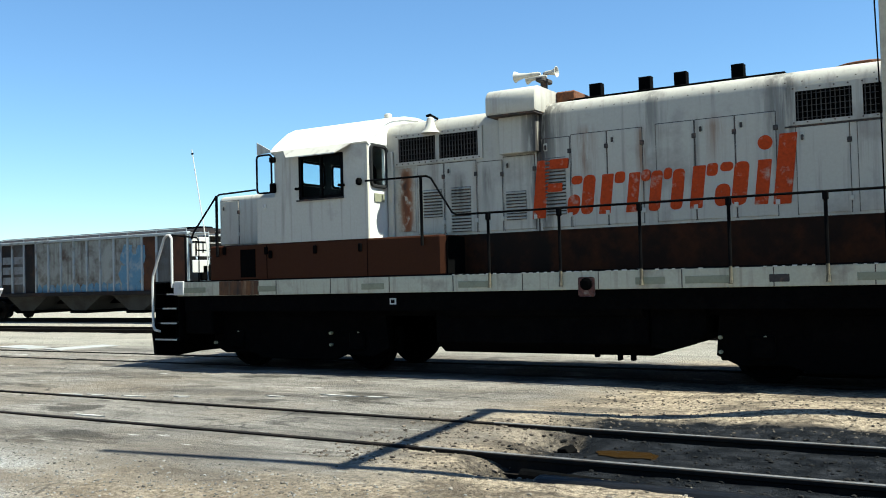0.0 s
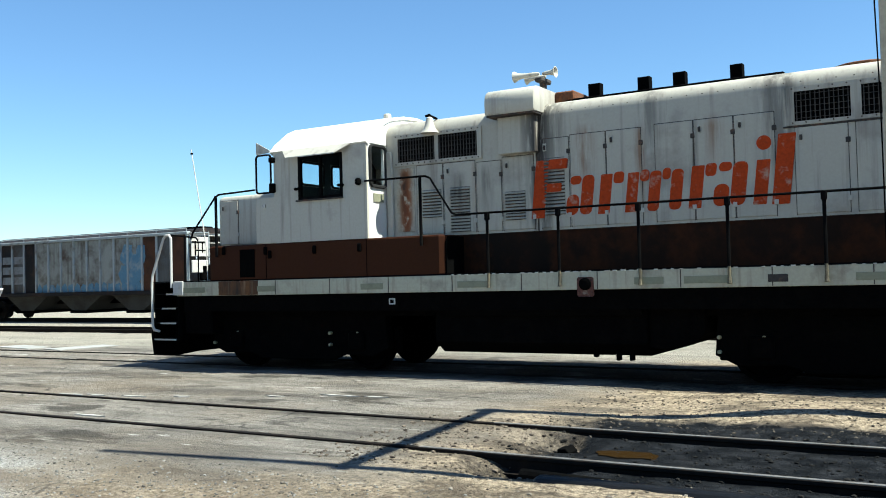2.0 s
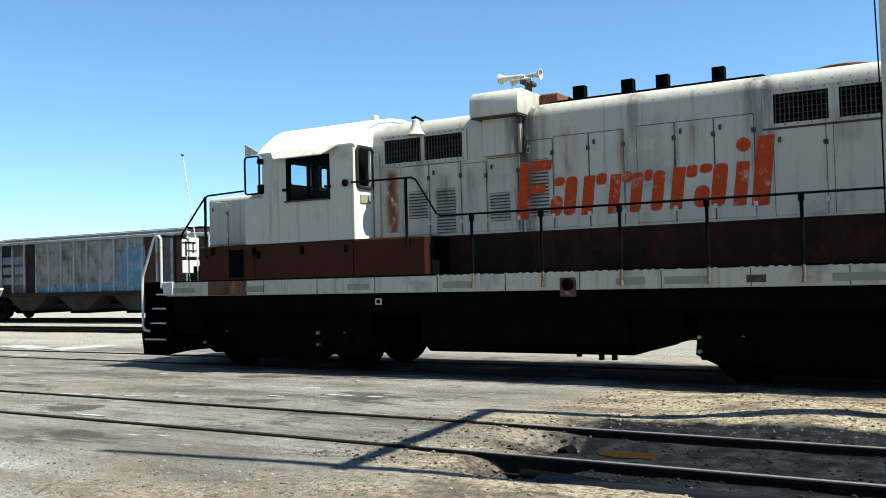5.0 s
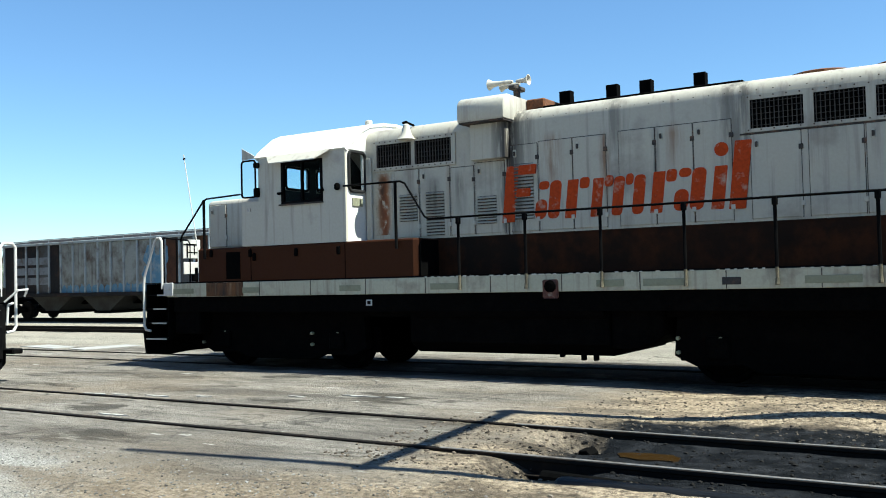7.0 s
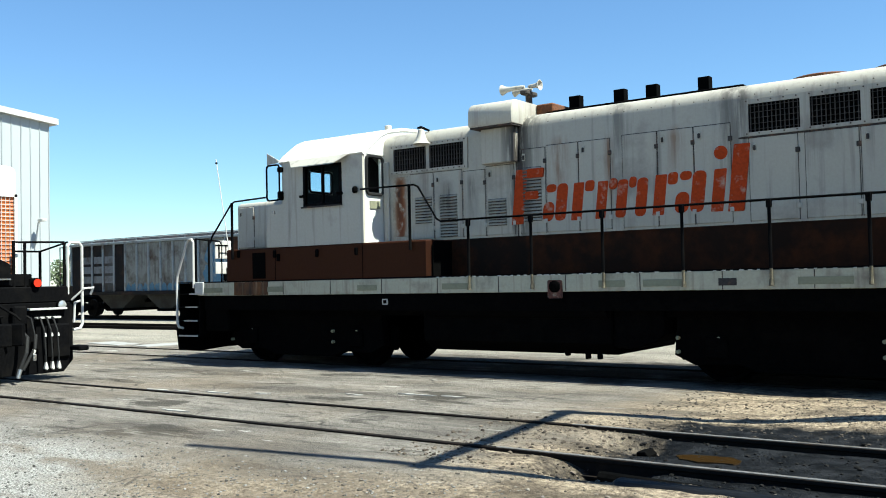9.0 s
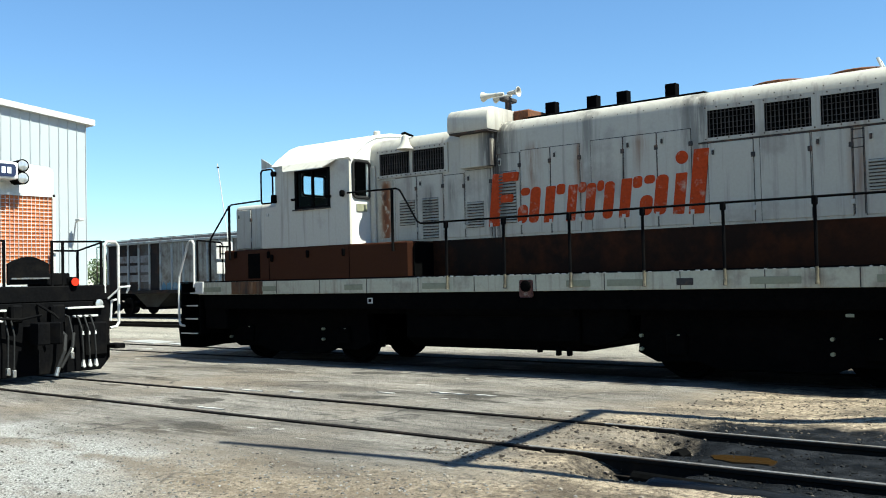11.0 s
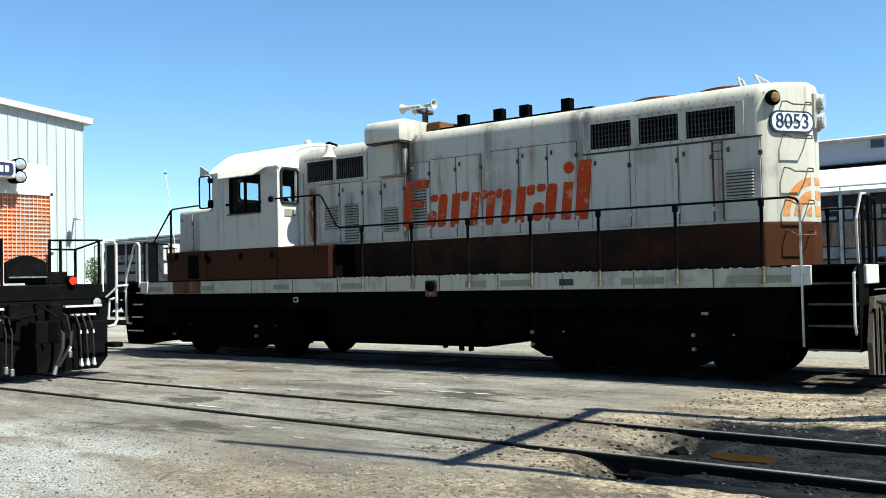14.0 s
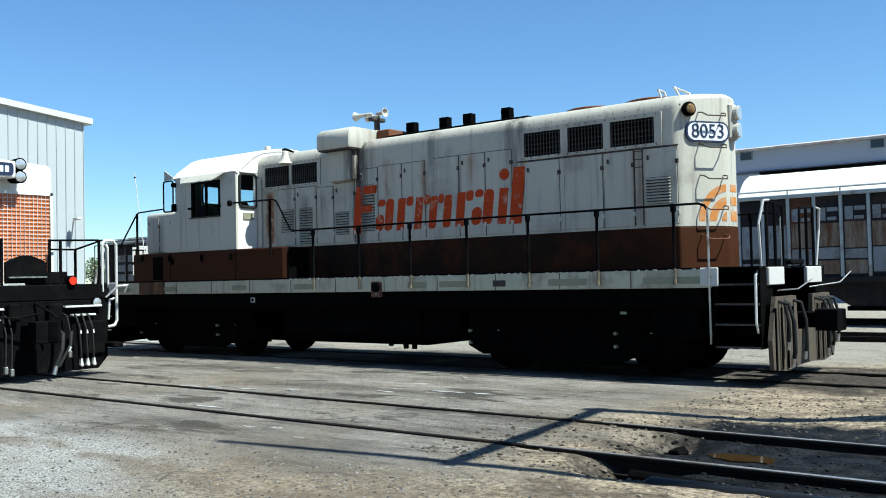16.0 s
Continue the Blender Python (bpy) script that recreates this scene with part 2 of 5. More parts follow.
def radiator_grille(parent, panels, z0, z1, y, frame_x, frame_z, rows):
    b = B()
    xs = [frame_x[0]] + [v for p in panels for v in p] + [frame_x[1]]
    for a, c in zip(xs[0::2], xs[1::2]):
        box(b, a, c, y - 0.03, y + 0.005, frame_z[0], frame_z[1])
    for a, c in panels:
        box(b, a, c, y - 0.03, y + 0.005, frame_z[0], z0)
        box(b, a, c, y - 0.03, y + 0.005, z1, frame_z[1])
    fr = part("grille_frame", b, HOODWHITE, parent)
    n = 15
    bolt = mesh_of(rod(B(), (0, 0, 0), (0, -0.012, 0), 0.011, n=6), SEAM)
    for i in range(n):
        u = frame_x[0] + (frame_x[1] - frame_x[0]) * (i + 0.5) / n
        for z in (frame_z[0] + 0.03, frame_z[1] - 0.03):
            part("bolt", bolt, None, fr).location = (u, y - 0.03, z)
    for a, c in panels:
        b = B()
        box(b, a, c, y - 0.010, y - 0.003, z0, z1)
        sh = part("shutter_recess", b, SOOT, parent)
        k = int((c - a) / 0.055)
        b = B()
        box(b, -0.006, 0.006, y - 0.026, y - 0.010, z0, z1)
        slat = mesh_of(b, GRILLE)
        for i in range(k):
            part("shutter_slat", slat, None, sh).location.x = a + (c - a) * (i + 0.5) / k
        for i in range(rows):
            z = z0 + (z1 - z0) * (i + 0.5) / rows
            b = B()
            box(b, a, c, y - 0.021, y - 0.013, z - 0.003, z + 0.003)
            part("shutter_bar", b, GRILLE, sh)


GRILLE = material("grille_grey", (0.075, 0.068, 0.062), 0.8, stain=(0.012, 0.011, 0.01), amount=0.6, scale=2.5, bump=0.0, vary=0.25, spec=0.08)


def hood_door(parent, x0, x1, z0, z1, y, latch=True):
    b = B()
    box(b, x0, x1, y - 0.016, y + 0.002, z0, z1, 0.006)
    d = part("hood_door", b, HOODWHITE, parent)
    b = B()
    for u in (x0, x1):
        box(b, u - 0.008, u + 0.008, y - 0.006, y + 0.001, z0 - 0.008, z1 + 0.008)
    box(b, x0, x1, y - 0.006, y + 0.001, z1, z1 + 0.01)
    part("door_gap", b, SEAM, d)
    for u, z in ((x1, z0 + 0.18), (x1, z1 - 0.22)):
        b = B()
        box(b, u - 0.03, u + 0.03, y - 0.026, y - 0.004, z - 0.035, z + 0.035, 0.006)
        part("hinge", b, WHITE if z < 2.8 else SEAM, d)
    if latch:
        b = B()
        box(b, x0 + 0.05, x0 + 0.11, y - 0.024, y - 0.014, z1 - 0.19, z1 - 0.07, 0.01)
        plate = part("latch", b, WHITE, d)
        b = B()
        box(b, x0 + 0.062, x0 + 0.1, y - 0.04, y - 0.024, z1 - 0.175, z1 - 0.10, 0.008)
        part("latch_handle", b, SEAM, plate)
    return d


def truck(parent, x):
    """A two-axle truck: side frames with bolster, journal boxes and springs; returns its two wheelsets."""
    tr = new("truck")
    tr.parent = parent
    for s in (-1, 1):
        y = s * 1.05
        # frame drawn oversize: its black fills in for shade between wheels and ground
        b = B()
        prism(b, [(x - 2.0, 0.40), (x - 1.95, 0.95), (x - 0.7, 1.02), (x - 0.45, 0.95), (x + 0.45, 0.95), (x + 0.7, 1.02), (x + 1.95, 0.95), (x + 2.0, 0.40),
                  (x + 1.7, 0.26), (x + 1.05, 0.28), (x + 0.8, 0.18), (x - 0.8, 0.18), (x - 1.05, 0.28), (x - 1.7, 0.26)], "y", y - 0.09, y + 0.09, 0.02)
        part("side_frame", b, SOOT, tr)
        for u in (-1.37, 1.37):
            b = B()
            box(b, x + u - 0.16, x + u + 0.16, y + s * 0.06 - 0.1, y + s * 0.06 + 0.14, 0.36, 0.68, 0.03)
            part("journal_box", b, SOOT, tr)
            for du in (-0.3, 0.3):
                for dz in (0.45, 0.65):
                    b = B()
                    rod(b, (x + u + du - 0.26, y + s * 0.08, dz), (x + u + du - 0.26, y + s * 0.15, dz), 0.028, n=8)
                    part("bolt", b, PLATE, tr)
        b = B()
        for u in (-0.35, -0.12, 0.12, 0.35):
            rod(b, (x + u, y, 0.34), (x + u, y, 0.6), 0.09, n=12)
        part("spring", b, SOOT, tr)
        for u in (-1.37, 1.37):
            for du in (-0.6, 0.6):
                b = B()
                box(b, x + u + du - 0.05, x + u + du + 0.05, y - s * 0.28 - 0.07, y - s * 0.28 + 0.07, 0.3, 0.75, 0.02)
                part("brake_shoe", b, SOOT, tr)
    b = B()
    box(b, x - 0.3, x + 0.3, -1.0, 1.0, 0.5, 1.0, 0.04)
    part("bolster", b, SOOT, tr)
    wheels = []
    for u in (-1.37, 1.37):
        b = B()
        prof = [(0.05, -0.07), (0.16, -0.08), (0.18, -0.03), (0.42, -0.02), (0.44, -0.065), (0.495, -0.065), (0.508, 0.0), (0.508, 0.045), (0.535, 0.06), (0.535, 0.085), (0.44, 0.085), (0.40, 0.03), (0.18, 0.03), (0.05, 0.05)]
        for s in (-1, 1):
            m = Matrix.Translation((0, -s * 0.7525, 0)) @ Euler((radians(-90 * s), 0, 0)).to_matrix().to_4x4()
            lathe(b, prof, m, 28)
        rod(b, (0, -0.75, 0), (0, 0.75, 0), 0.09, n=12)
        ws = part("wheelset", b, SOOT, tr, "grimy black steel wheels on an axle", True)
        ws.location = (x + u, 0, 0.508)
        wheels.append(ws)
    return wheels


# ---- the locomotive that rolls along its track ----
loco = thing("locomotive", "weathered white and brown road switcher locomotive rolling along its track", "locomotive")
Y0, YS = -0.95, -1.55


def put(name, b, mat, label="", parent=None, smooth=False):
    return part(name, b, mat, parent or loco, label, smooth)


# frame, sills, deck
b = B()
box(b, -13.1, 0.95, -1.2, 1.2, 0.95, 1.36)
underframe = put("underframe", b, SOOT)
for s in (-1, 1):
    b = B()
    box(b, -13.34, 1.12, s * 1.53 - 0.02, s * 1.53 + 0.02, 1.34, 1.60, 0.006)
    sill = put("side_sill", b, SILL, "white steel side sill with dark runs")
    if s < 0:
        for u, w in ((-13.2, 0.6), (-11.32, 0.42), (-9.05, 0.45), (-7.2, 0.55), (-4.35, 0.42), (-3.65, 0.62), (-2.55, 0.25), (-1.5, 0.68), (0.1, 0.9)):
            b = B()
            box(b, u, u + w, -1.558, -1.548, 1.40, 1.50, 0.004)
            part("sill_plate", b, PLATE if w != 0.25 else SEAM, sill)
        seam = mesh_of(box(B(), 0, 0.012, -1.556, -1.548, 1.345, 1.595), SEAM)
        for k in range(13):
            part("sill_seam", seam, None, sill).location.x = -13.3 + 1.2 * k
b = B()
box(b, -13.98, 1.8, -1.55, 1.55, 1.603, 1.625)
put("walkway", b, BLACK)
b = B()
rr = random.Random(7)
for i in range(70):
    u = -7.3 + i * 0.12
    if rr.random() < 0.75:
        box(b, u, u + 0.03 + rr.random() * 0.05, -1.562, -1.545, 1.597, 1.607 + rr.random() * 0.008)
tagged(part("worn_edge", b, WHITERAIL, sill), "paint worn off the walkway edge", kind="stuff")
# rust below the nose
b = B()
box(b, -12.25, -11.30, -1.557, -1.548, 1.345, 1.598)
RUSTRUN = material("rust_run", (0.12, 0.048, 0.011), 0.85, stain=(0.016, 0.010, 0.007), amount=0.75, scale=2.2, bump=0.15, vary=0.2, streak=(0.26, 0.2, 0.13), stretch=(2.0, 1.0, 0.5))
put("rust_streak", b, RUSTRUN, "brown rust run on the sill", sill)

# the hood ends in a narrow middle panel between two slanted ones
SLANT = radians(-32.6)
OUT = Vector((math.cos(SLANT), math.sin(SLANT), 0))
CORNER = Vector((0.67, -0.575, 0))
PANEL = Matrix.Translation(CORNER) @ Matrix.Rotation(SLANT, 4, "Z")


def slant_end(bm, soft):
    """Cuts the two rear corners off along the slanted panels and rounds the edges that this leaves."""
    for s in (1, -1):
        side = Vector((OUT.x, s * OUT.y, 0))
        cut = bmesh.ops.bisect_plane(bm, geom=bm.verts[:] + bm.edges[:] + bm.faces[:], plane_co=(CORNER.x, s * CORNER.y, 0), plane_no=side, clear_outer=True)
        rim = [e for e in cut["geom_cut"] if isinstance(e, bmesh.types.BMEdge)]
        bmesh.ops.edgeloop_fill(bm, edges=rim)
    bmesh.ops.recalc_face_normals(bm, faces=bm.faces[:])
    low = min(v.co.z for v in bm.verts)
    ends = [f for f in bm.faces if abs(f.normal.z) < 0.05 and f.normal.x > 0.6]
    edges = list({e for f in ends for e in f.edges if max(v.co.z for v in e.verts) > low + 0.01})
    bmesh.ops.bevel(bm, geom=edges, offset=soft, segments=4, profile=0.5, affect="EDGES", clamp_overlap=True)


def on_panel(bm):
    bmesh.ops.transform(bm, matrix=PANEL, verts=bm.verts[:])
    return bm


# long hood in two heights, with a brown lower band
b = B()
prism(b, hood_section(0.95, 2.25, 4.225, 0.25), "x", -8.9, -6.08)
front_hood = put("front_hood", b, HOODWHITE, "white hood section behind the cab", smooth=True)
b = B()
prism(b, hood_section(0.95, 2.25, 4.24), "x", -6.05, 0.905)
slant_end(b, 0.09)
hood = put("long_hood", b, HOODWHITE, "white engine hood with doors and dark runs", smooth=True)
b = B()
box(b, -6.09, -6.04, -0.935, 0.935, 2.25, 4.2)
put("hood_joint", b, SEAM)
b = B()
box(b, -8.9, 0.900, -0.945, 0.945, 1.62, 2.25)
slant_end(b, 0.03)
put("hood_band", b, BAND, "brown painted band along the hood")
rivet = mesh_of(rod(B(), (0, 0.006, 0), (0, -0.012, 0), 0.011, n=6), SEAM)
for i in range(30):
    part("rivet", rivet, None, hood).location = (-5.9 + i * 0.22, -0.933, 4.065)

for x0, x1, z0, z1, lt in ((-8.27, -7.77, 2.29, 3.44, False), (-7.74, -7.16, 2.29, 3.44, True), (-7.13, -6.69, 2.29, 3.40, False), (-6.66, -6.12, 2.29, 3.44, True)):
    hood_door(front_hood, x0, x1, z0, z1, Y0, lt)
for x0, x1, z0, z1, lt in ((-6.0, -5.53, 2.29, 3.66, True), (-5.5, -4.94, 2.29, 3.68, False), (-4.92, -4.39, 2.29, 3.68, True), (-4.18, -3.63, 2.29, 3.70, False), (-3.61, -3.07, 2.29, 3.70, True),
                           (-3.05, -2.52, 2.29, 3.70, True), (-2.26, -1.60, 2.29, 3.45, True), (-1.50, -0.82, 2.29, 3.45, False), (-0.79, -0.29, 2.29, 3.45, True), (-0.12, 0.42, 2.29, 3.45, True)):
    hood_door(hood, x0, x1, z0, z1, Y0, lt)
b = B()
box(b, -2.4, 0.45, Y0 - 0.02, Y0 + 0.002, 3.455, 3.475)
put("gutter", b, SEAM, parent=hood)
b = B()
for z in (3.42, 3.3, 3.18):
    box(b, -0.28, -0.13, Y0 - 0.012, Y0, z, z + 0.012)
for u in (-0.27, -0.14):
    box(b, u - 0.005, u + 0.005, Y0 - 0.012, Y0, 2.3, 3.45)
put("door_post", b, SEAM, parent=hood)
for x0, x1, z0, z1, n in ((-8.16, -7.80, 2.56, 3.02, 9), (-7.62, -7.26, 2.30, 3.03, 14), (-6.62, -6.27, 2.44, 2.89, 9)):
    louvre(front_hood, x0, x1, z0, z1, Y0 - 0.016, n)
for x0, x1, z0, z1, n in ((-5.93, -5.60, 2.48, 3.36, 16), (-0.08, 0.32, 2.60, 3.01, 9)):
    louvre(hood, x0, x1, z0, z1, Y0 - 0.016, n)
radiator_grille(front_hood, [(-8.63, -7.9), (-7.83, -7.1)], 3.52, 3.92, Y0, (-8.72, -7.02), (3.46, 3.99), 5)
radiator_grille(hood, [(-2.25, -1.55), (-1.42, -0.78), (-0.66, 0.08)], 3.53, 3.93, Y0, (-2.36, 0.2), (3.48, 4.0), 5)
# rusted panel beside the cab
b = B()
box(b, -8.68, -8.32, Y0 - 0.012, Y0, 2.35, 3.42, 0.004)
RUSTPANEL = material("rusting_white", (0.350, 0.329, 0.272), 0.8, stain=(0.19, 0.15, 0.11), amount=0.3, scale=3.0, bump=0.2, vary=0.1, rag=(8.0, 8.0, 5.0),
                     runs=((-8.50, 0.17, 2.15, 3.42, 1.6, (0.21, 0.10, 0.035)), (-8.49, 0.14, 2.05, 3.36, 2.0, (0.17, 0.050, 0.008)), (-8.48, 0.12, 2.05, 3.00, 1.6, (0.14, 0.034, 0.005)), (-8.53, 0.10, 2.5, 3.32, 1.2, (0.045, 0.018, 0.008))))
put("side_panel", b, RUSTPANEL, "white panel eaten by orange-brown rust", parent=front_hood)
b = B()
box(b, -8.86, -8.74, Y0 - 0.06, Y0, 2.26, 3.72, 0.02)
put("door_jamb", b, WHITE, parent=front_hood)

# air box on the shoulder with a panel below
b = B()
prism(b, [(-0.3, 4.07), (-1.28, 4.07), (-1.30, 4.10), (-1.30, 4.26)] + [(-1.12 - 0.18 * math.cos(radians(a)), 4.29 + 0.18 * math.sin(radians(a))) for a in (10, 30, 50, 70, 90)] + [(-0.3, 4.47)], "x", -6.78, -5.93, 0.02)
put("air_box", b, WHITE, "white rounded air box on the hood shoulder", smooth=True)
b = B()
box(b, -6.76, -5.95, -1.27, -0.6, 4.045, 4.068)
put("air_box_base", b, SEAM)
b = B()
box(b, -6.66, -6.02, -1.10, -0.9, 3.47, 4.05, 0.01)
put("air_duct", b, HOODWHITE)
b = B()
box(b, -5.93, -5.6, -0.5, 0.3, 4.25, 4.46, 0.02)
put("roof_hatch", b, RUST, "rusted low roof hatch")

# exhaust stacks, roof walk, fans
b = B()
box(b, -5.75, -2.45, -0.5, 0.5, 4.22, 4.325, 0.01)
put("roof_walk", b, SOOT)
for x0, x1 in ((-5.53, -5.33), (-4.71, -4.52), (-4.15, -3.96), (-3.29, -3.11)):
    b = B()
    prism(b, [(x0, 4.30), (x1, 4.30), (x1, 4.45), (x1, 4.61), (x0, 4.61), (x0, 4.45)], "y", -0.08, 0.08, 0.01)
    put("exhaust_pipe", b, SOOT)
for x in (-1.45, -0.35):
    b = B()
    lathe(b, [(0.48, 4.26), (0.48, 4.33), (0.42, 4.35), (0.1, 4.36), (0.01, 4.36)], Matrix.Translation((x, 0, 0)), 28)
    put("roof_fan", b, RUST, "low rusty roof fan")
b = B()
tube(b, [(0.30, -0.5, 4.28), (0.22, -0.5, 4.42), (0.2, 0.1, 4.42), (0.3, 0.1, 4.28)], 0.015)
tube(b, [(0.05, -0.6, 4.26), (0.0, -0.6, 4.40), (-0.02, -0.35, 4.40), (0.04, -0.35, 4.28)], 0.015)
put("roof_grab_iron", b, WHITERAIL)

# horns and bell
b = B()
rod(b, (-6.35, 0, 4.22), (-6.35, 0, 4.75), 0.06, n=12)
mast = put("horn_mast", b, SEAM)
for dy, d, length in ((-0.14, -1, 0.46), (0.12, -1, 0.36), (-0.02, 1, 0.24)):
    b = B()
    m = Matrix.Translation((-6.35, dy, 4.88 if d < 0 else 4.90)) @ Euler((0, radians(90 * d), 0)).to_matrix().to_4x4()
    lathe(b, [(0.02, 0.0), (0.035, 0.05), (0.04, length * 0.6), (0.055, length * 0.82), (0.095, length), (0.08, length), (0.03, length * 0.8)], m, 16)
    part("horn", b, WHITE, mast, "white horn trumpet", True)
b = B()
box(b, -6.42, -6.28, -0.2, 0.2, 4.74, 4.82, 0.02)
part("horn_bracket", b, SEAM, mast)
b = B()
lathe(b, [(0.02, 4.22), (0.055, 4.20), (0.07, 4.12), (0.10, 4.02), (0.15, 3.965), (0.16, 3.95), (0.13, 3.95)], Matrix.Translation((-7.95, -1.03, 0)), 20)
bell = put("bell", b, WHITE, "white painted bell under a black bracket", smooth=True)
b = B()
tube(b, [(-7.95, -0.8, 4.22), (-7.95, -1.03, 4.25), (-8.02, -1.04, 4.24)], 0.02)
part("bell_bracket", b, SOOT, bell)

LINING = material("cab_lining", (0.05, 0.058, 0.066), 0.8, stain=(0.03, 0.033, 0.036), amount=0.4, scale=2.0, bump=0.05, vary=0.1, spec=0.15)
# cab: side walls with window openings, rear wall, arched roof
cab = new("cab")
cab.parent = loco
for s in (-1, 1):
    y0, y1 = sorted((s * 1.55, s * 1.50))
    b = B()
    holed_wall(b, (-10.88, -8.88, 2.245, 3.87), (-10.31, -9.39, 2.985, 3.70), y0, y1)
    part("side_wall", b, WHITE, cab)
    yy = s * 1.53
    b = B()
    for x0, x1, z0, z1 in ((-10.33, -10.27, 2.97, 3.72), (-9.43, -9.37, 2.97, 3.72), (-9.87, -9.83, 2.97, 3.72), (-10.33, -9.37, 2.965, 3.01), (-10.33, -9.37, 3.68, 3.72)):
        box(b, x0, x1, yy - 0.03, yy + 0.03, z0, z1, 0.004)
    wf = part("window_frame", b, BLACK, cab)
    for x0, x1 in ((-10.27, -9.87), (-9.83, -9.43)):
        b = B()
        box(b, x0, x1, yy - 0.004, yy + 0.004, 3.01, 3.68)
        g = part("pane", b, GLASS, wf)
        g.visible_shadow = False
    b = B()
    vs = [b.verts.new((x, s * y, z - d)) for d in (0.0, 0.018) for x, y, z in ((-10.68, 1.553, 3.875), (-9.15, 1.553, 3.875), (-9.40, 1.745, 3.70), (-10.45, 1.745, 3.70))]
    for q in ((0, 1, 2, 3), (7, 6, 5, 4), (0, 4, 5, 1), (1, 5, 6, 2), (2, 6, 7, 3), (3, 7, 4, 0)):
        b.faces.new([vs[k] for k in q])
    bmesh.ops.recalc_face_normals(b, faces=b.faces[:])
    part("sunshade", b, WHITE, cab, "white sheet-metal sunshade over the window")
    b = B()
    box(b, -10.36, -9.36, s * 1.575 - 0.02, s * 1.575 + 0.02, 2.94, 2.965)
    part("arm_rest", b, SEAM, cab)
ROOF = [(1.58, 3.85), (1.45, 3.98), (1.08, 4.24), (0.86, 4.33), (0.42, 4.41), (0.0, 4.44)]
outer = [(-y, z) for y, z in ROOF] + ROOF[-2::-1]
inner = [(y * 0.95, z - 0.05) for y, z in outer]
b = B()
prism(b, outer + inner[::-1], "x", -10.95, -8.86)
# roof lighter than the side walls: full sun is put into its colour
part("cab_roof", b, CLEANSUNWHITE, cab, "white arched cab roof with sunlight painted into its colour", True)
for x in (-10.88, -8.93):
    b = B()
    gable = [(y * 0.955, z - 0.03) for y, z in outer]
    if x < -10:
        prism(b, gable, "x", x, x + 0.05)
        for y0, y1 in ((-1.5, -0.87), (-0.22, 0.03), (0.68, 1.5)):
            box(b, x, x + 0.05, y0, y1, 2.245, 3.84)
        for y0, y1 in ((-0.87, -0.22), (0.03, 0.68)):
            box(b, x, x + 0.05, y0, y1, 2.245, 3.33)
            box(b, x, x + 0.05, y0, y1, 3.74, 3.84)
        wall = part("front_wall", b, WHITE, cab)
        b = B()
        for y0, y1, z0, z1 in ((-1.5, -0.90, 2.25, 3.84), (-0.19, 0.0, 2.25, 3.84), (0.71, 1.5, 2.25, 3.84), (-0.90, -0.19, 2.25, 3.30), (0.0, 0.71, 2.25, 3.30), (-0.90, -0.19, 3.77, 3.84), (0.0, 0.71, 3.77, 3.84)):
            box(b, x + 0.052, x + 0.06, y0, y1, z0, z1)
        prism(b, gable, "x", x + 0.052, x + 0.06)
        part("cab_lining", b, LINING, wall, "dull grey lining inside the cab")
        for y0, y1 in ((-0.87, -0.22), (0.03, 0.68)):
            b = B()
            box(b, x + 0.02, x + 0.03, y0, y1, 3.33, 3.74)
            part("windshield", b, GLASS, cab).visible_shadow = False
            b = B()
            ring = [(u, v) for cy, cz, a0 in ((y1 - 0.07, 3.67, 0), (y0 + 0.07, 3.67, 90), (y0 + 0.07, 3.40, 180), (y1 - 0.07, 3.40, 270)) for u, v in arc(cy, cz, 0.07, a0, a0 + 90, 4)]
            tube(b, [(x + 0.066, u, v) for u, v in ring] + [(x + 0.066, ring[0][0], ring[0][1] + 0.001)], 0.022, 6)
            part("windshield_frame", b, RUBBER, cab)
    else:
        prism(b, gable, "x", x, x + 0.05)
        for y0, y1, z0, z1 in ((-1.5, 1.5, 2.245, 3.14), (-1.5, 1.5, 3.80, 3.84), (-1.5, -1.42, 3.14, 3.80), (-1.04, 1.04, 3.14, 3.80), (1.42, 1.5, 3.14, 3.80)):
            box(b, x, x + 0.05, y0, y1, z0, z1)
        # same cab paint as the sides, brightened here to stand for sun
        rear = part("rear_wall", b, CLEANSUNWHITE, cab)
        for s in (-1, 1):
            b = B()
            ring = arc(s * 1.23 + 0.15, 3.72, 0.08, 0, 90, 4) + arc(s * 1.23 - 0.15, 3.72, 0.08, 90, 180, 4) + arc(s * 1.23 - 0.15, 3.2, 0.08, 180, 270, 4) + arc(s * 1.23 + 0.15, 3.2, 0.08, 270, 360, 4)
            tube(b, [(-8.866, u, v) for u, v in ring] + [(-8.866, ring[0][0], ring[0][1] + 0.001)], 0.03, 6)
            f = part("door_window_frame", b, RUBBER, rear)
            b = B()
            prism(b, [(s * 1.23 + (u - s * 1.23) * 0.82, 3.46 + (v - 3.46) * 0.9) for u, v in ring], "x", -8.91, -8.90)
            part("door_window", b, GLASS, f).visible_shadow = False
            b = B()
            box(b, -8.875, -8.862, s * 1.23 - 0.14, s * 1.23 + 0.14, 2.86, 3.0)
            part("door_plate", b, PLATE, rear)
b = B()
lathe(b, [(0.07, 4.3), (0.07, 4.5), (0.055, 4.52), (0.01, 4.52)], Matrix.Translation((-9.28, -0.3, 0)), 14)
part("roof_vent", b, WHITE, cab)
b = B()
box(b, -10.8, -8.95, -1.45, 1.45, 2.2, 2.24)
part("cab_floor", b, SOOT, cab)
b = B()
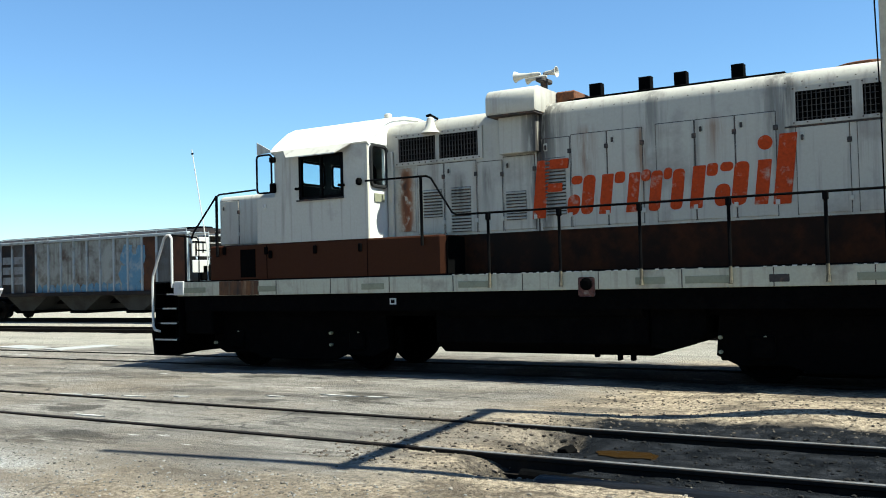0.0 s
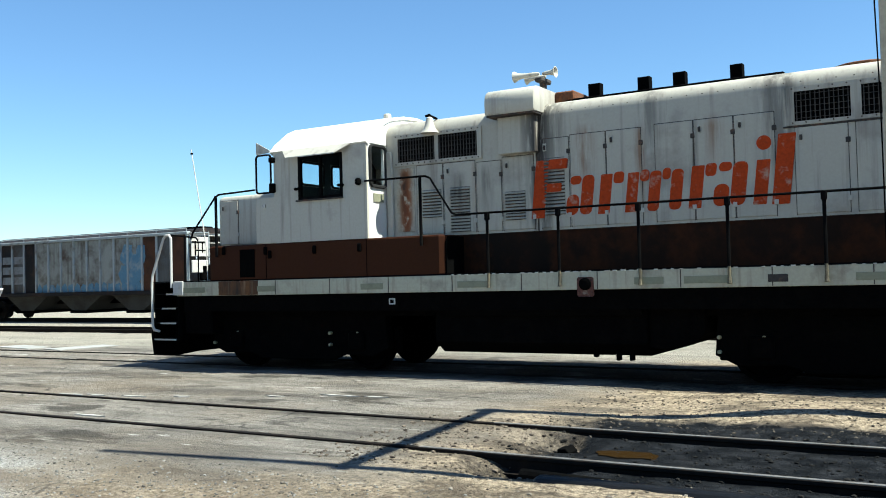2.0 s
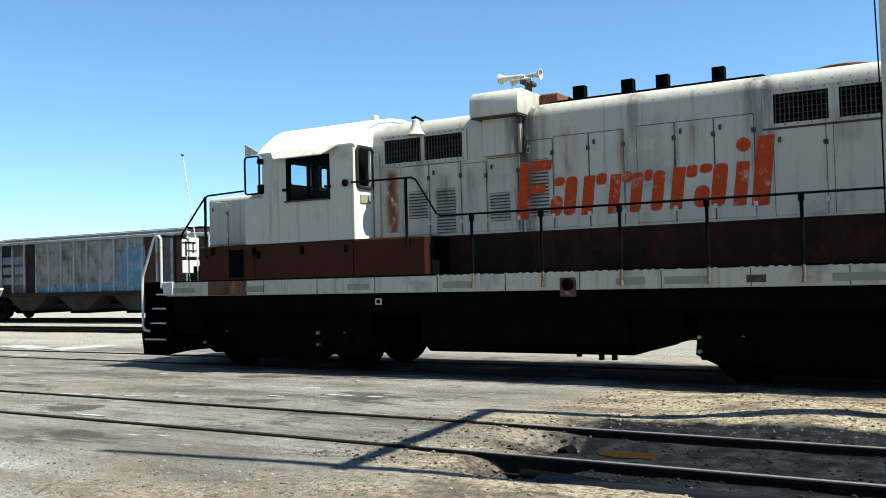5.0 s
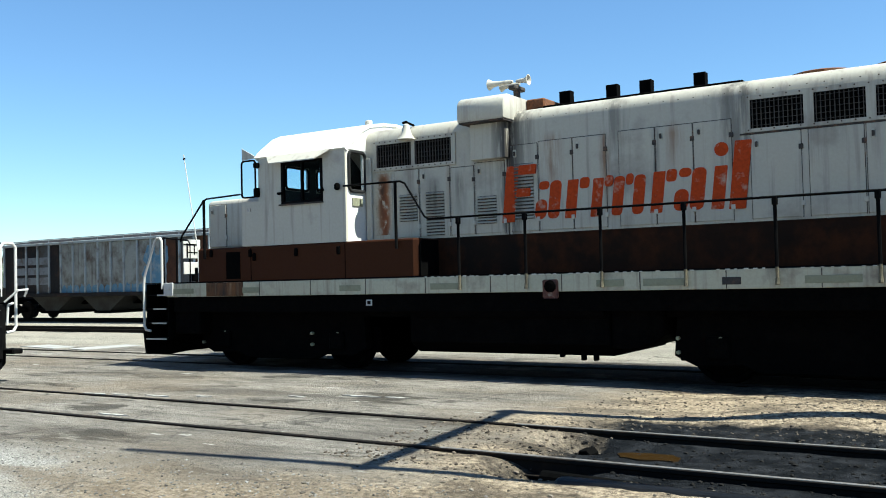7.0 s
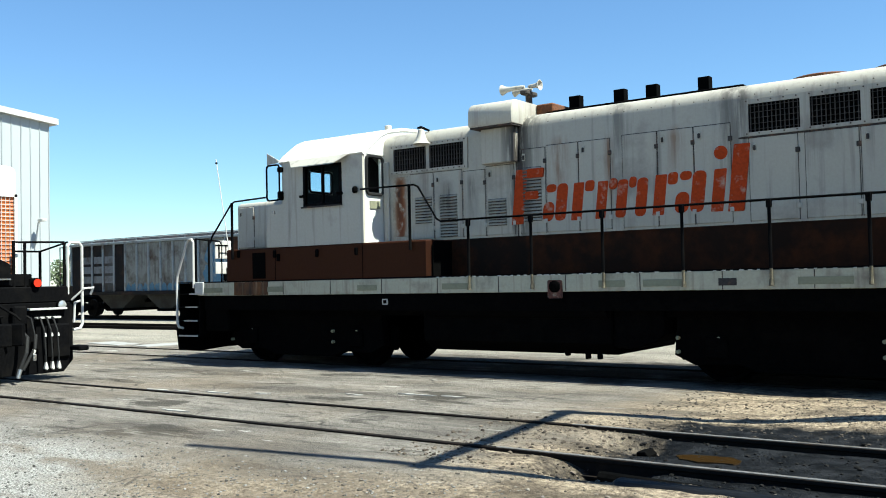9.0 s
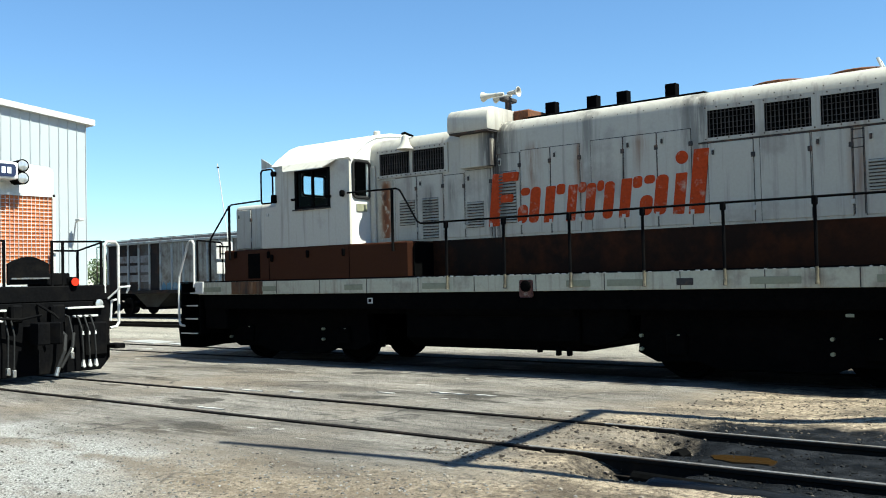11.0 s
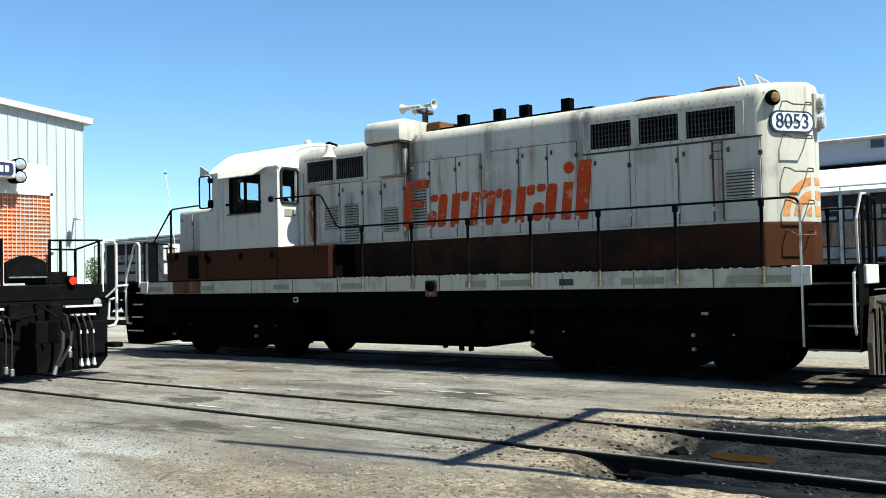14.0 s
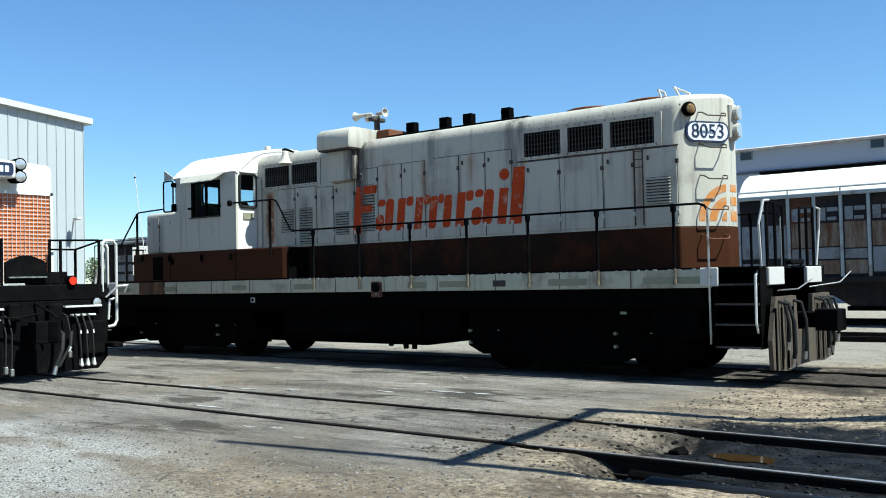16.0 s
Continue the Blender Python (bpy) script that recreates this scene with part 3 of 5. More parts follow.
box(b, -9.6, -9.2, -1.3, -0.9, 2.24, 2.75, 0.05)
box(b, -9.28, -9.18, -1.3, -0.9, 2.75, 3.25, 0.05)
part("seat", b, SOOT, cab)
# wind deflectors at the cab's front corners
for s in (-1, 1):
    b = B()
    ring = arc(-10.98, 3.75, 0.06, 0, 90, 3) + arc(-11.20, 3.75, 0.06, 90, 180, 3) + arc(-11.20, 3.2, 0.06, 180, 270, 3) + arc(-10.98, 3.2, 0.06, 270, 360, 3)
    tube(b, [(u, s * 1.58, z) for u, z in ring] + [(ring[0][0], s * 1.58, ring[0][1] + 0.001)], 0.018, 6)
    wd = part("wind_deflector", b, BLACK, cab)
    b = B()
    prism(b, [(-11.09 + (u + 11.09) * 0.95, 3.475 + (z - 3.475) * 0.97) for u, z in ring], "y", s * 1.58 - 0.003, s * 1.58 + 0.003)
    g = part("deflector_pane", b, GLASS, wd)
    g.visible_shadow = False
    for z0, z1 in ((3.13, 3.30), (3.66, 3.76)):
        b = B()
        box(b, -10.94, -10.84, s * 1.57 - 0.06, s * 1.57 + 0.06, z0, z1, 0.025, 2)
        part("deflector_hinge", b, SOOT, wd)
    b = B()
    prism(b, [(-11.30, 3.84), (-11.30, 4.06), (-10.92, 3.86)], "y", s * 1.52 - 0.01, s * 1.52 + 0.01)
    part("corner_plate", b, WHITE, cab)

# short nose, lower body
b = B()
box(b, -12.82, -10.88, -0.97, 0.97, 2.245, 3.22, 0.10, 4)
nose = put("nose", b, WHITE, "white short nose with a side door", smooth=True)
b = B()
box(b, -12.79, -10.9, -0.9, 0.9, 1.62, 2.3)
put("nose_base", b, BROWN)
b = B()
box(b, -11.32, -10.86, -1.55, 1.55, 2.245, 3.07, 0.015)
put("cab_front_box", b, WHITE)
b = B()
prism(b, [(-12.45, -1.55), (-7.52, -1.55), (-7.44, -1.50), (-7.42, -0.95), (-7.42, 0.95), (-7.44, 1.5), (-7.52, 1.55), (-12.45, 1.55), (-12.62, 1.2), (-12.62, -1.2)], "z", 1.603, 2.245, 0.03, 2)
lower = put("lower_body", b, BROWN, "brown painted lower cab body")
for u in (-8.92, -11.1):
    b = B()
    box(b, u, u + 0.012, -1.555, -1.548, 1.62, 2.23)
    part("lower_seam", b, SOOT, lower)
b = B()
box(b, -11.72, -11.36, -1.558, -1.548, 1.66, 2.16, 0.004)
part("vent_opening", b, SOOT, lower)
for u, z in ((-11.1, 2.12), (-10.0, 2.1), (-9.05, 2.1), (-12.1, 2.15), (-11.0, 2.05)):
    b = B()
    box(b, u - 0.04, u + 0.04, -1.585, -1.545, z - 0.07, z + 0.07, 0.015)
    part("bracket", b, SOOT, lower)
b = B()
prism(b, [(-1.50, 1.63), (-1.50, 2.14), (-1.42, 2.22), (-0.955, 2.22), (-0.955, 1.63)], "x", -7.43, -7.405)
part("step_riser", b, SOOT, lower, "black riser of the cab steps")
hood_door(nose, -12.72, -12.28, 2.3, 3.12, -0.972, True)
b = B()
box(b, -11.15, -11.08, -1.57, -1.55, 2.88, 2.94)
put("data_plate", b, STEEL)
for u in (-10.3, -9.43, -10.36, -9.36):
    b = B()
    rod(b, (u, -1.56, 3.16), (u, -1.61, 3.16), 0.025, n=8)
    put("window_clip", b, SOOT, parent=cab)

# handrails
rails = new("handrail")
rails.parent = loco
tagged(rails, "black handrail along the walkway with pale post feet")
for s in (-1, 1):
    for i, u in enumerate((-6.63, -5.46, -4.25, -3.03, -1.83, -0.61, 0.61)):
        b = B()
        rod(b, (u, s * 1.585, 1.62), (u, s * 1.585, 2.50), 0.024, 0.024, 8)
        box(b, u - 0.036, u + 0.036, s * 1.585 - 0.03, s * 1.585 + 0.03, 2.42, 2.54, 0.01)
        post = part("post", b, BLACK, rails)
        b = B()
        rod(b, (u, s * 1.585, 1.46), (u, s * 1.585, 1.62), 0.022, n=8)
        rod(b, (u, s * 1.595, 1.39), (u, s * 1.585, 1.47), 0.030, 0.026, 8)
        part("post_foot", b, FOOT, post)
    b = B()
    tube(b, [(-8.9, s * 1.585, 3.19), (-7.72, s * 1.585, 3.18), (-7.63, s * 1.585, 3.14), (-7.26, s * 1.585, 2.58), (-7.18, s * 1.585, 2.535), (0.98, s * 1.585, 2.52), (1.07, s * 1.585, 2.49), (1.11, s * 1.585, 2.42)], 0.017)
    part("rail", b, BLACK, rails)
    b = B()
    rod(b, (-7.82, s * 1.585, 2.08), (-7.82, s * 1.585, 3.18), 0.026, n=8)
    part("post", b, BLACK, rails)
    b = B()
    box(b, -9.07, -8.97, s * 1.6 - 0.05, s * 1.6 + 0.05, 3.13, 3.25, 0.03)
    part("rail_bracket", b, SOOT, rails)
    b = B()
    tube(b, [(-11.3, s * 1.585, 3.21), (-12.18, s * 1.585, 3.185), (-12.28, s * 1.585, 3.13), (-12.85, s * 1.585, 2.52), (-12.9, s * 1.585, 2.4)], 0.017)
    part("rail", b, BLACK, rails)
    b = B()
    rod(b, (-12.25, s * 1.585, 2.05), (-12.25, s * 1.585, 3.17), 0.026, n=8)
    part("post", b, BLACK, rails)
    # grab rails at the step wells
    b = B()
    tube(b, [(1.11, s * 1.585, 2.45), (1.11, s * 1.585, 0.56)], 0.017)
    part("grab_rail", b, STEEL, rails)
    b = B()
    tube(b, [(1.74, s * 1.30, 1.62), (1.76, s * 1.42, 2.2), (1.80, s * 1.33, 2.52), (1.80, s * 1.1, 2.54)], 0.017)
    tube(b, [(1.74, s * 1.30, 1.62), (1.74, s * 1.55, 1.50), (1.74, s * 1.57, 0.85), (1.74, s * 1.5, 0.72)], 0.017)
    part("grab_rail", b, WHITERAIL, rails)
    b = B()
    tube(b, [(-13.45, s * 1.57, 1.5), (-13.45, s * 1.57, 2.44), (-13.50, s * 1.57, 2.50), (-13.58, s * 1.57, 2.50), (-13.65, s * 1.57, 2.44), (-13.96, s * 1.57, 1.75), (-13.98, s * 1.57, 1.6), (-13.98, s * 1.57, 0.78), (-13.93, s * 1.57, 0.70), (-13.8, s * 1.57, 0.68)], 0.024)
    part("grab_rail", b, WHITERAIL, rails)

# end platforms: steps, end plates, couplers, ploughs, hoses
for end, x0 in ((-1, -13.98), (1, 1.8)):
    b = B()
    box(b, x0 - 0.03, x0 + 0.03, -1.25, -0.6, 1.36, 1.61, 0.01)
    put("end_plate", b, WHITERAIL if end > 0 else SILL, "white end plate with worn edges")
    b = B()
    box(b, x0 - 0.03, x0 + 0.03, 0.5, 1.25, 1.36, 1.61, 0.01)
    plate = put("end_plate", b, WHITERAIL if end > 0 else SILL, "white end plate with worn edges")
    for s in (-1, 1):
        st = new("steps")
        st.parent = loco
        u0, u1 = sorted((x0 - end * 0.02, x0 - end * 0.64))
        for z in (0.52, 0.83, 1.11, 1.38):
            b = B()
            box(b, u0, u1, s * 1.28 - 0.24, s * 1.28 + 0.26, z - 0.012, z + 0.012)
            tread = part("tread", b, BLACK, st)
            b = B()
            e0 = u0 if end > 0 else u0 + {0.52: 0.0, 0.83: 0.17, 1.11: 0.22, 1.38: 0.34}[z]
            box(b, e0, u1 if end > 0 else u1 - 0.04, s * 1.545 - 0.006, s * 1.545 + 0.006, z - 0.014, z + 0.014)
            part("tread_edge", b, GRILLE if end > 0 else WHITERAIL, tread)
        b = B()
        for u in (u0, u1):
            box(b, u - 0.01, u + 0.01, s * 1.28 - 0.24, s * 1.28 + 0.26, 0.50, 1.6)
        box(b, u0, u1, s * 1.03 - 0.01, s * 1.03 + 0.01, 0.50, 1.6)
        part("step_well", b, SOOT, st)
        if end < 0 or s < 0:
            b = B()
            box(b, x0 - end * 0.70 - 0.13, x0 - end * 0.70 + 0.13, s * 1.56 - 0.02, s * 1.56 + 0.02, 1.36, 1.62, 0.01)
            part("step_box", b, WHITERAIL, st)
    b = B()
    prism(b, [(-1.5, 0.62), (-1.45, 0.22), (-0.9, 0.16), (-0.3, 0.2), (0.3, 0.2), (0.9, 0.16), (1.45, 0.22), (1.5, 0.62), (1.3, 1.2), (0.4, 1.2), (0.35, 0.7), (-0.35, 0.7), (-0.4, 1.2), (-1.3, 1.2)], "x", x0 + end * 0.06, x0 + end * 0.12)
    plough = put("pilot", b, BROWNSTEEL if end > 0 else SOOT)
    for y in (-1.35, -1.1, -0.85, -0.6, 0.6, 0.85, 1.1, 1.35):
        b = B()
        box(b, x0 + end * 0.12 - 0.02, x0 + end * 0.12 + 0.02, y - 0.02, y + 0.02, 0.2, 1.05, 0.006)
        part("pilot_rib", b, SOOT, plough)
    b = B()
    box(b, *sorted((x0 - end * 0.3, x0 + end * 0.36)), -0.11, 0.11, 0.72, 0.95, 0.02)
    prism(b, [(x0 + end * 0.3, -0.15), (x0 + end * 0.62, -0.20), (x0 + end * 0.66, -0.06), (x0 + end * 0.5, 0.0), (x0 + end * 0.66, 0.1), (x0 + end * 0.6, 0.2), (x0 + end * 0.3, 0.16)], "z", 0.68, 0.99, 0.015)
    put("coupler", b, BLACK, "black knuckle coupler")
    rr = random.Random(21 + end)
    for y in (-1.2, -1.08, -0.95, -0.55, 0.5, 0.72, 0.95, 1.15):
        b = B()
        dx = end * (0.2 + 0.12 * rr.random())
        low = 0.30 + 0.25 * rr.random()
        tube(b, [(x0 + end * 0.06, y, 1.15), (x0 + dx * 0.8, y + 0.02, 1.10), (x0 + dx, y + 0.05, 0.85), (x0 + dx, y + 0.07, low + 0.12), (x0 + dx * 0.9, y + 0.08, low)], 0.022)
        hose = put("air_hose", b, RUBBER)
        b = B()
        rod(b, (x0 + dx * 0.9, y + 0.08, low + 0.02), (x0 + dx * 0.85, y + 0.08, low - 0.09), 0.03, n=8)
        part("gladhand", b, STEEL, hose)
    # end handrail with posts
    er = new("end_rail")
    er.parent = loco
    for s in (-1, 1):
        b = B()
        tube(b, [(x0 - end * 0.04, s * 1.1, 2.54), (x0 - end * 0.04, s * 0.45, 2.50), (x0 - end * 0.04, s * 0.4, 2.42), (x0 - end * 0.04, s * 0.4, 1.6)], 0.018)
        part("rail", b, BLACK, er)
        for y in (0.75, 1.1):
            b = B()
            rod(b, (x0 - end * 0.04, s * y, 1.6), (x0 - end * 0.04, s * y, 2.54), 0.024, n=8)
            part("post", b, BLACK, er)
    b = B()
    box(b, x0 - 0.05, x0 + 0.05, -0.30, 0.30, 1.64, 1.95 if end < 0 else 1.72, 0.02)
    part("drop_step", b, SOOT if end < 0 else BLACK, er)
    if end < 0:
        for y0, y1, z0, z1 in ((-0.57, -0.12, 1.79, 2.05), (-0.58, -0.11, 2.12, 2.52), (0.3, 0.9, 1.80, 2.10)):
            b = B()
            box(b, x0 + 0.02, x0 + 0.05, y0, y1, z0, z1, 0.01)
            rail_plate = part("rail_plate", b, WHITERAIL, er, "white plate on the front end rail")
        for y0, y1, z0, z1 in ((-0.50, -0.46, 2.14, 2.44), (-0.58, -0.2, 2.40, 2.43), (-0.30, -0.27, 2.2, 2.40), (-0.46, -0.2, 2.24, 2.26)):
            b = B()
            box(b, x0 + 0.048, x0 + 0.06, y0, y1, z0, z1, 0.004)
            part("chain_slot", b, SOOT, er)
    for way in ([(0.05, -1.0, 1.28), (0.30, -0.9, 1.30), (0.38, -0.55, 1.42)], [(0.05, 0.5, 1.30), (0.40, 0.85, 1.36), (0.5, 1.1, 1.52)]):
        b = B()
        tube(b, [(x0 + end * u, v, w) for u, v, w in way], 0.010)
        put("uncoupling_lever", b, STEEL)
b = B()
tube(b, [(-13.70, -0.38, 1.6), (-13.72, -0.38, 2.3), (-14.10, -0.38, 4.32)], 0.011, 6)
ant = put("antenna", b, WHITERAIL, "thin white whip aerial at the front rail")
b = B()
rod(b, (-14.085, -0.38, 4.22), (-14.09, -0.38, 4.245), 0.028, n=8)
part("antenna_tip", b, SOOT, ant)

# rear face of the hood
FADED = material("faded_orange", (0.42, 0.155, 0.022), 0.6, stain=(0.36, 0.27, 0.17), amount=0.55, scale=6.0, bump=0.03, vary=0.1)
b = B()
ring = arc(0.33, 3.70, 0.13, 0, 90, 4) + arc(-0.17, 3.70, 0.13, 90, 180, 4) + arc(-0.17, 3.645, 0.13, 180, 270, 4) + arc(0.33, 3.645, 0.13, 270, 360, 4)
prism(b, ring, "x", -0.02, 0.035)
board = put("number_board", on_panel(b), NAVY, "number board with dark rim and figures")
b = B()
prism(b, [(0.08 + (u - 0.08) * 0.93, 3.672 + (v - 3.672) * 0.83) for u, v in ring], "x", 0.033, 0.040)
part("number_panel", on_panel(b), SIGNWHITE, board)
digits = part("digits", text_mesh("8053", 0.30, NAVY), None, board)
digits.matrix_basis = PANEL @ Matrix.Translation((0.044, 0.08, 3.672)) @ Euler((radians(90), 0, radians(90))).to_matrix().to_4x4()
b = B()
LAMP = PANEL @ Matrix.Translation((-0.02, -0.26, 4.0)) @ Euler((0, radians(90), 0)).to_matrix().to_4x4()
lathe(b, [(0.09, 0.0), (0.11, 0.06), (0.11, 0.1), (0.09, 0.12), (0.01, 0.13)], LAMP, 18)
lamp = put("class_lamp", b, SOOT, smooth=True)
b = B()
lathe(b, [(0.075, 0.125), (0.07, 0.14), (0.04, 0.155), (0.005, 0.16)], LAMP, 16)
part("lamp_lens", b, AMBERLENS, lamp, "amber glass lens", smooth=True)
XR = 0.905
b = B()
box(b, XR - 0.03, XR + 0.06, -0.12, 0.16, 3.58, 4.14, 0.03)
hl = put("headlight", b, WHITE, "white twin headlight housing")
for z in (3.72, 3.99):
    b = B()
    rod(b, (XR + 0.04, 0.02, z), (XR + 0.13, 0.02, z), 0.115, n=16)
    rim = part("headlight_rim", b, WHITE, hl)
    b = B()
    rod(b, (XR + 0.128, 0.02, z), (XR + 0.138, 0.02, z), 0.095, n=16)
    part("headlight_lens", b, LENS, rim)
for z in (3.95, 3.47, 3.0, 2.54, 2.10):
    b = B()
    y0, y1 = -0.06, 0.36
    tube(b, [(-0.01, y0, z + 0.02), (0.10, y0, z), (0.16, y0 + 0.05, z - 0.05), (0.16, y1 - 0.05, z - 0.05), (0.10, y1, z), (-0.01, y1, z + 0.02)], 0.010, 6)
    put("grab_iron", on_panel(b), BROWNSTEEL if z > 2.8 else RUST)
b = B()
for r0, r1 in ((0.56, 0.45), (0.37, 0.24), (0.15, 0.0)):
    cx, cz = 0.46, 2.33
    outer = arc(cx, cz, r0, 95, 180, 10)
    inner = arc(cx, cz, max(r1, 0.001), 180, 95, 10)
    prism(b, [(min(u, 0.40), v) for u, v in outer + inner], "x", -0.002, 0.004)
bmesh.ops.remove_doubles(b, verts=b.verts[:], dist=0.0002)
emblem = put("emblem", on_panel(b), FADED, "faded orange arcs painted on the hood end")
for z0, z1 in ((2.33, 2.48), (2.57, 2.70), (2.78, 2.89)):
    b = B()
    box(b, XR - 0.002, XR + 0.004, -0.12, 0.12, z0, z1)
    part("emblem_band", b, FADED, emblem)

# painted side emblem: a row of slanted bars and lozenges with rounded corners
def stroke(x0, x1, z0, z1, r=0.03, lean=0.12, y=Y0 - 0.021):
    pts = [(u, v) for cx, cz, a0 in ((x1 - r, z1 - r, 0), (x0 + r, z1 - r, 90), (x0 + r, z0 + r, 180), (x1 - r, z0 + r, 270)) for u, v in arc(cx, cz, r, a0, a0 + 90, 4)]
    b = B()
    prism(b, [(u + lean * (v - 2.45), v) for u, v in pts], "y", y, Y0 + 0.001)
    put("emblem_stroke", b, ORANGE, "chipped orange slanted stroke painted on the side", hood)


for args in ((-6.17, -5.95, 2.44, 3.33, 0.01), (-5.94, -5.64, 3.18, 3.33, 0.02, 0.12, Y0 - 0.056), (-5.94, -5.70, 2.83, 2.96, 0.02, 0.12, Y0 - 0.056),
             (-5.60, -5.40, 2.46, 2.77, 0.095), (-5.375, -5.18, 2.46, 3.05, 0.08), (-5.57, -5.39, 2.92, 3.05, 0.06),
             (-5.08, -4.90, 2.45, 3.04, 0.015), (-4.88, -4.72, 2.89, 3.06, 0.05),
             (-4.66, -4.49, 2.45, 3.03, 0.015), (-4.475, -4.34, 2.89, 3.06, 0.06), (-4.325, -4.155, 2.45, 3.03, 0.06), (-4.14, -4.02, 2.89, 3.06, 0.055), (-4.005, -3.83, 2.45, 3.03, 0.07),
             (-3.72, -3.54, 2.45, 3.05, 0.015), (-3.525, -3.37, 2.89, 3.07, 0.05),
             (-3.38, -3.17, 2.46, 2.77, 0.095), (-3.145, -2.94, 2.46, 3.06, 0.08), (-3.34, -3.16, 2.94, 3.07, 0.06),
             (-2.83, -2.65, 2.45, 3.06, 0.015), (-2.58, -2.35, 2.44, 3.39, 0.015)):
    stroke(*args)
ring = [(-2.66 + 0.10 * math.cos(a), 3.29 + 0.10 * math.sin(a)) for a in [k * math.pi / 8 for k in range(16)]]
b = B()
prism(b, ring, "y", Y0 - 0.02, Y0)
put("emblem_dot", b, ORANGE, parent=hood)

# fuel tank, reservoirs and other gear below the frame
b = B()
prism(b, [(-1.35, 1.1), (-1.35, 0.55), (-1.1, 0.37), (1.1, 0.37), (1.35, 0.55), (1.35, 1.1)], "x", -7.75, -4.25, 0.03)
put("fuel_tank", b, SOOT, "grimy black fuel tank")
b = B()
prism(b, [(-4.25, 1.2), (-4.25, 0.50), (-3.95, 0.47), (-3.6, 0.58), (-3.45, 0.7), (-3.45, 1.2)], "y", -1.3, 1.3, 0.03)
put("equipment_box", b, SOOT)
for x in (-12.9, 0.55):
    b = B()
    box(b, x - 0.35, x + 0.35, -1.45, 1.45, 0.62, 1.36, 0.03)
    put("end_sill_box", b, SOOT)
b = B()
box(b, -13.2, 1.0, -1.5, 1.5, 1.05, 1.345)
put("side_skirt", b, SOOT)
for y in (-1.3, 1.3):
    b = B()
    rod(b, (-7.5, y, 1.08), (-4.3, y, 1.08), 0.17, n=14)
    put("air_reservoir", b, SOOT)
for u, z in ((-5.1, 0.4), (-4.75, 0.36), (-4.55, 0.36)):
    b = B()
    box(b, u - 0.03, u + 0.03, -1.2, -1.1, z - 0.06, z + 0.1, 0.01)
    put("drain_cock", b, SOOT)
b = B()
lathe(b, [(0.09, 0.0), (0.09, 0.05), (0.05, 0.06), (0.01, 0.06)], Matrix.Translation((-5.07, -1.55, 1.42)) @ Euler((radians(90), 0, 0)).to_matrix().to_4x4(), 18)
FILLER = material("filler_red", (0.10, 0.035, 0.025), 0.8, stain=(0.25, 0.22, 0.18), amount=0.3, scale=12.0, bump=0.2, vary=0.3)
cap = put("filler_cap", b, SOOT)
b = B()
box(b, -5.2, -4.95, -1.565, -1.548, 1.24, 1.52, 0.02)
part("filler_plate", b, FILLER, cap, "rust-red plate round the filler cap")
b = B()
box(b, -8.52, -8.40, -1.51, -1.49, 1.15, 1.25)
tagplate = put("frame_tag", b, WHITERAIL)
b = B()
box(b, -8.495, -8.425, -1.514, -1.505, 1.17, 1.23)
part("tag_hole", b, SOOT, tagplate)
b = B()
box(b, -0.30, -0.20, -1.51, -1.49, 0.96, 1.0)
put("stencil_bar", b, PLATE)
wheelsets = truck(loco, -10.81) + truck(loco, -1.37)

# ---- ground: one sheet, paved about the crossing, dirt and oil about the pit ----
TRACK_Y = 8.10
PIT_X = -3.75


def smooth(a, b, v):
    t = np.clip((v - a) / (b - a), 0, 1)
    return t * t * (3 - 2 * t)


def ripple(x, y, s, seed):
    r = np.random.RandomState(seed)
    out = np.zeros_like(x)
    for k in range(7):
        a, p = r.rand() * 6.28, r.rand() * 6.28
        f = s * (0.5 + 1.3 * r.rand())
        out += np.sin((x * np.cos(a) + y * np.sin(a)) * f + p)
    return out / 7


def height(x, y):
    dirt = smooth(-5.2, -3.6, x + 0.35 * ripple(x, y, 1.3, 3))
    near = smooth(6.3, 5.2, y)
    z = -0.012 + 0.008 * ripple(x, y, 0.9, 1) + 0.004 * ripple(x, y, 5, 2)
    z += np.maximum(dirt, near * 0.6) * (0.030 * ripple(x, y, 2.2, 4) + 0.016 * ripple(x, y, 7, 5) + 0.008 * ripple(x, y, 17, 6) - 0.02)
    # ridge of dirt beyond the far rail
    z += dirt * 0.13 * np.exp(-((y - 10.6) / 0.9) ** 2) * (1 + 0.5 * ripple(x, y, 2.5, 8)) * smooth(-4.5, -1.5, x)
    # sunken, oily bed between and beside the open rails
    inside = smooth(1.25, 0.95, np.abs(y - TRACK_Y + 0.12)) * smooth(PIT_X - 0.35, PIT_X + 0.25, x)
    z = z * (1 - inside) + inside * (-0.082 + 0.012 * ripple(x, y, 6, 9) + 0.008 * ripple(x, y, 15, 12))
    # holes washed out below the ends of the open rails
    for hx, hy, hr, hd in ((-3.70, 8.35, 0.30, 0.16), (-3.55, 7.05, 0.34, 0.20)):
        z -= hd * np.exp(-(((x - hx) / (hr * 1.3)) ** 2 + ((y - hy) / hr) ** 2) ** 2)
    far = smooth(19.5, 20.6, y)
    z = z * (1 - far) + far * (-0.13 + 0.02 * ripple(x, y, 1.5, 10))
    # shallow groove beside each rail where the pavement meets it
    paved = 1 - smooth(PIT_X - 0.6, PIT_X, x)
    for r in (-0.7525, 0.7525):
        d = np.abs(y - (TRACK_Y + r))
        z -= paved * (0.045 if r < 0 else 0.022) * smooth(0.082, 0.05, d)
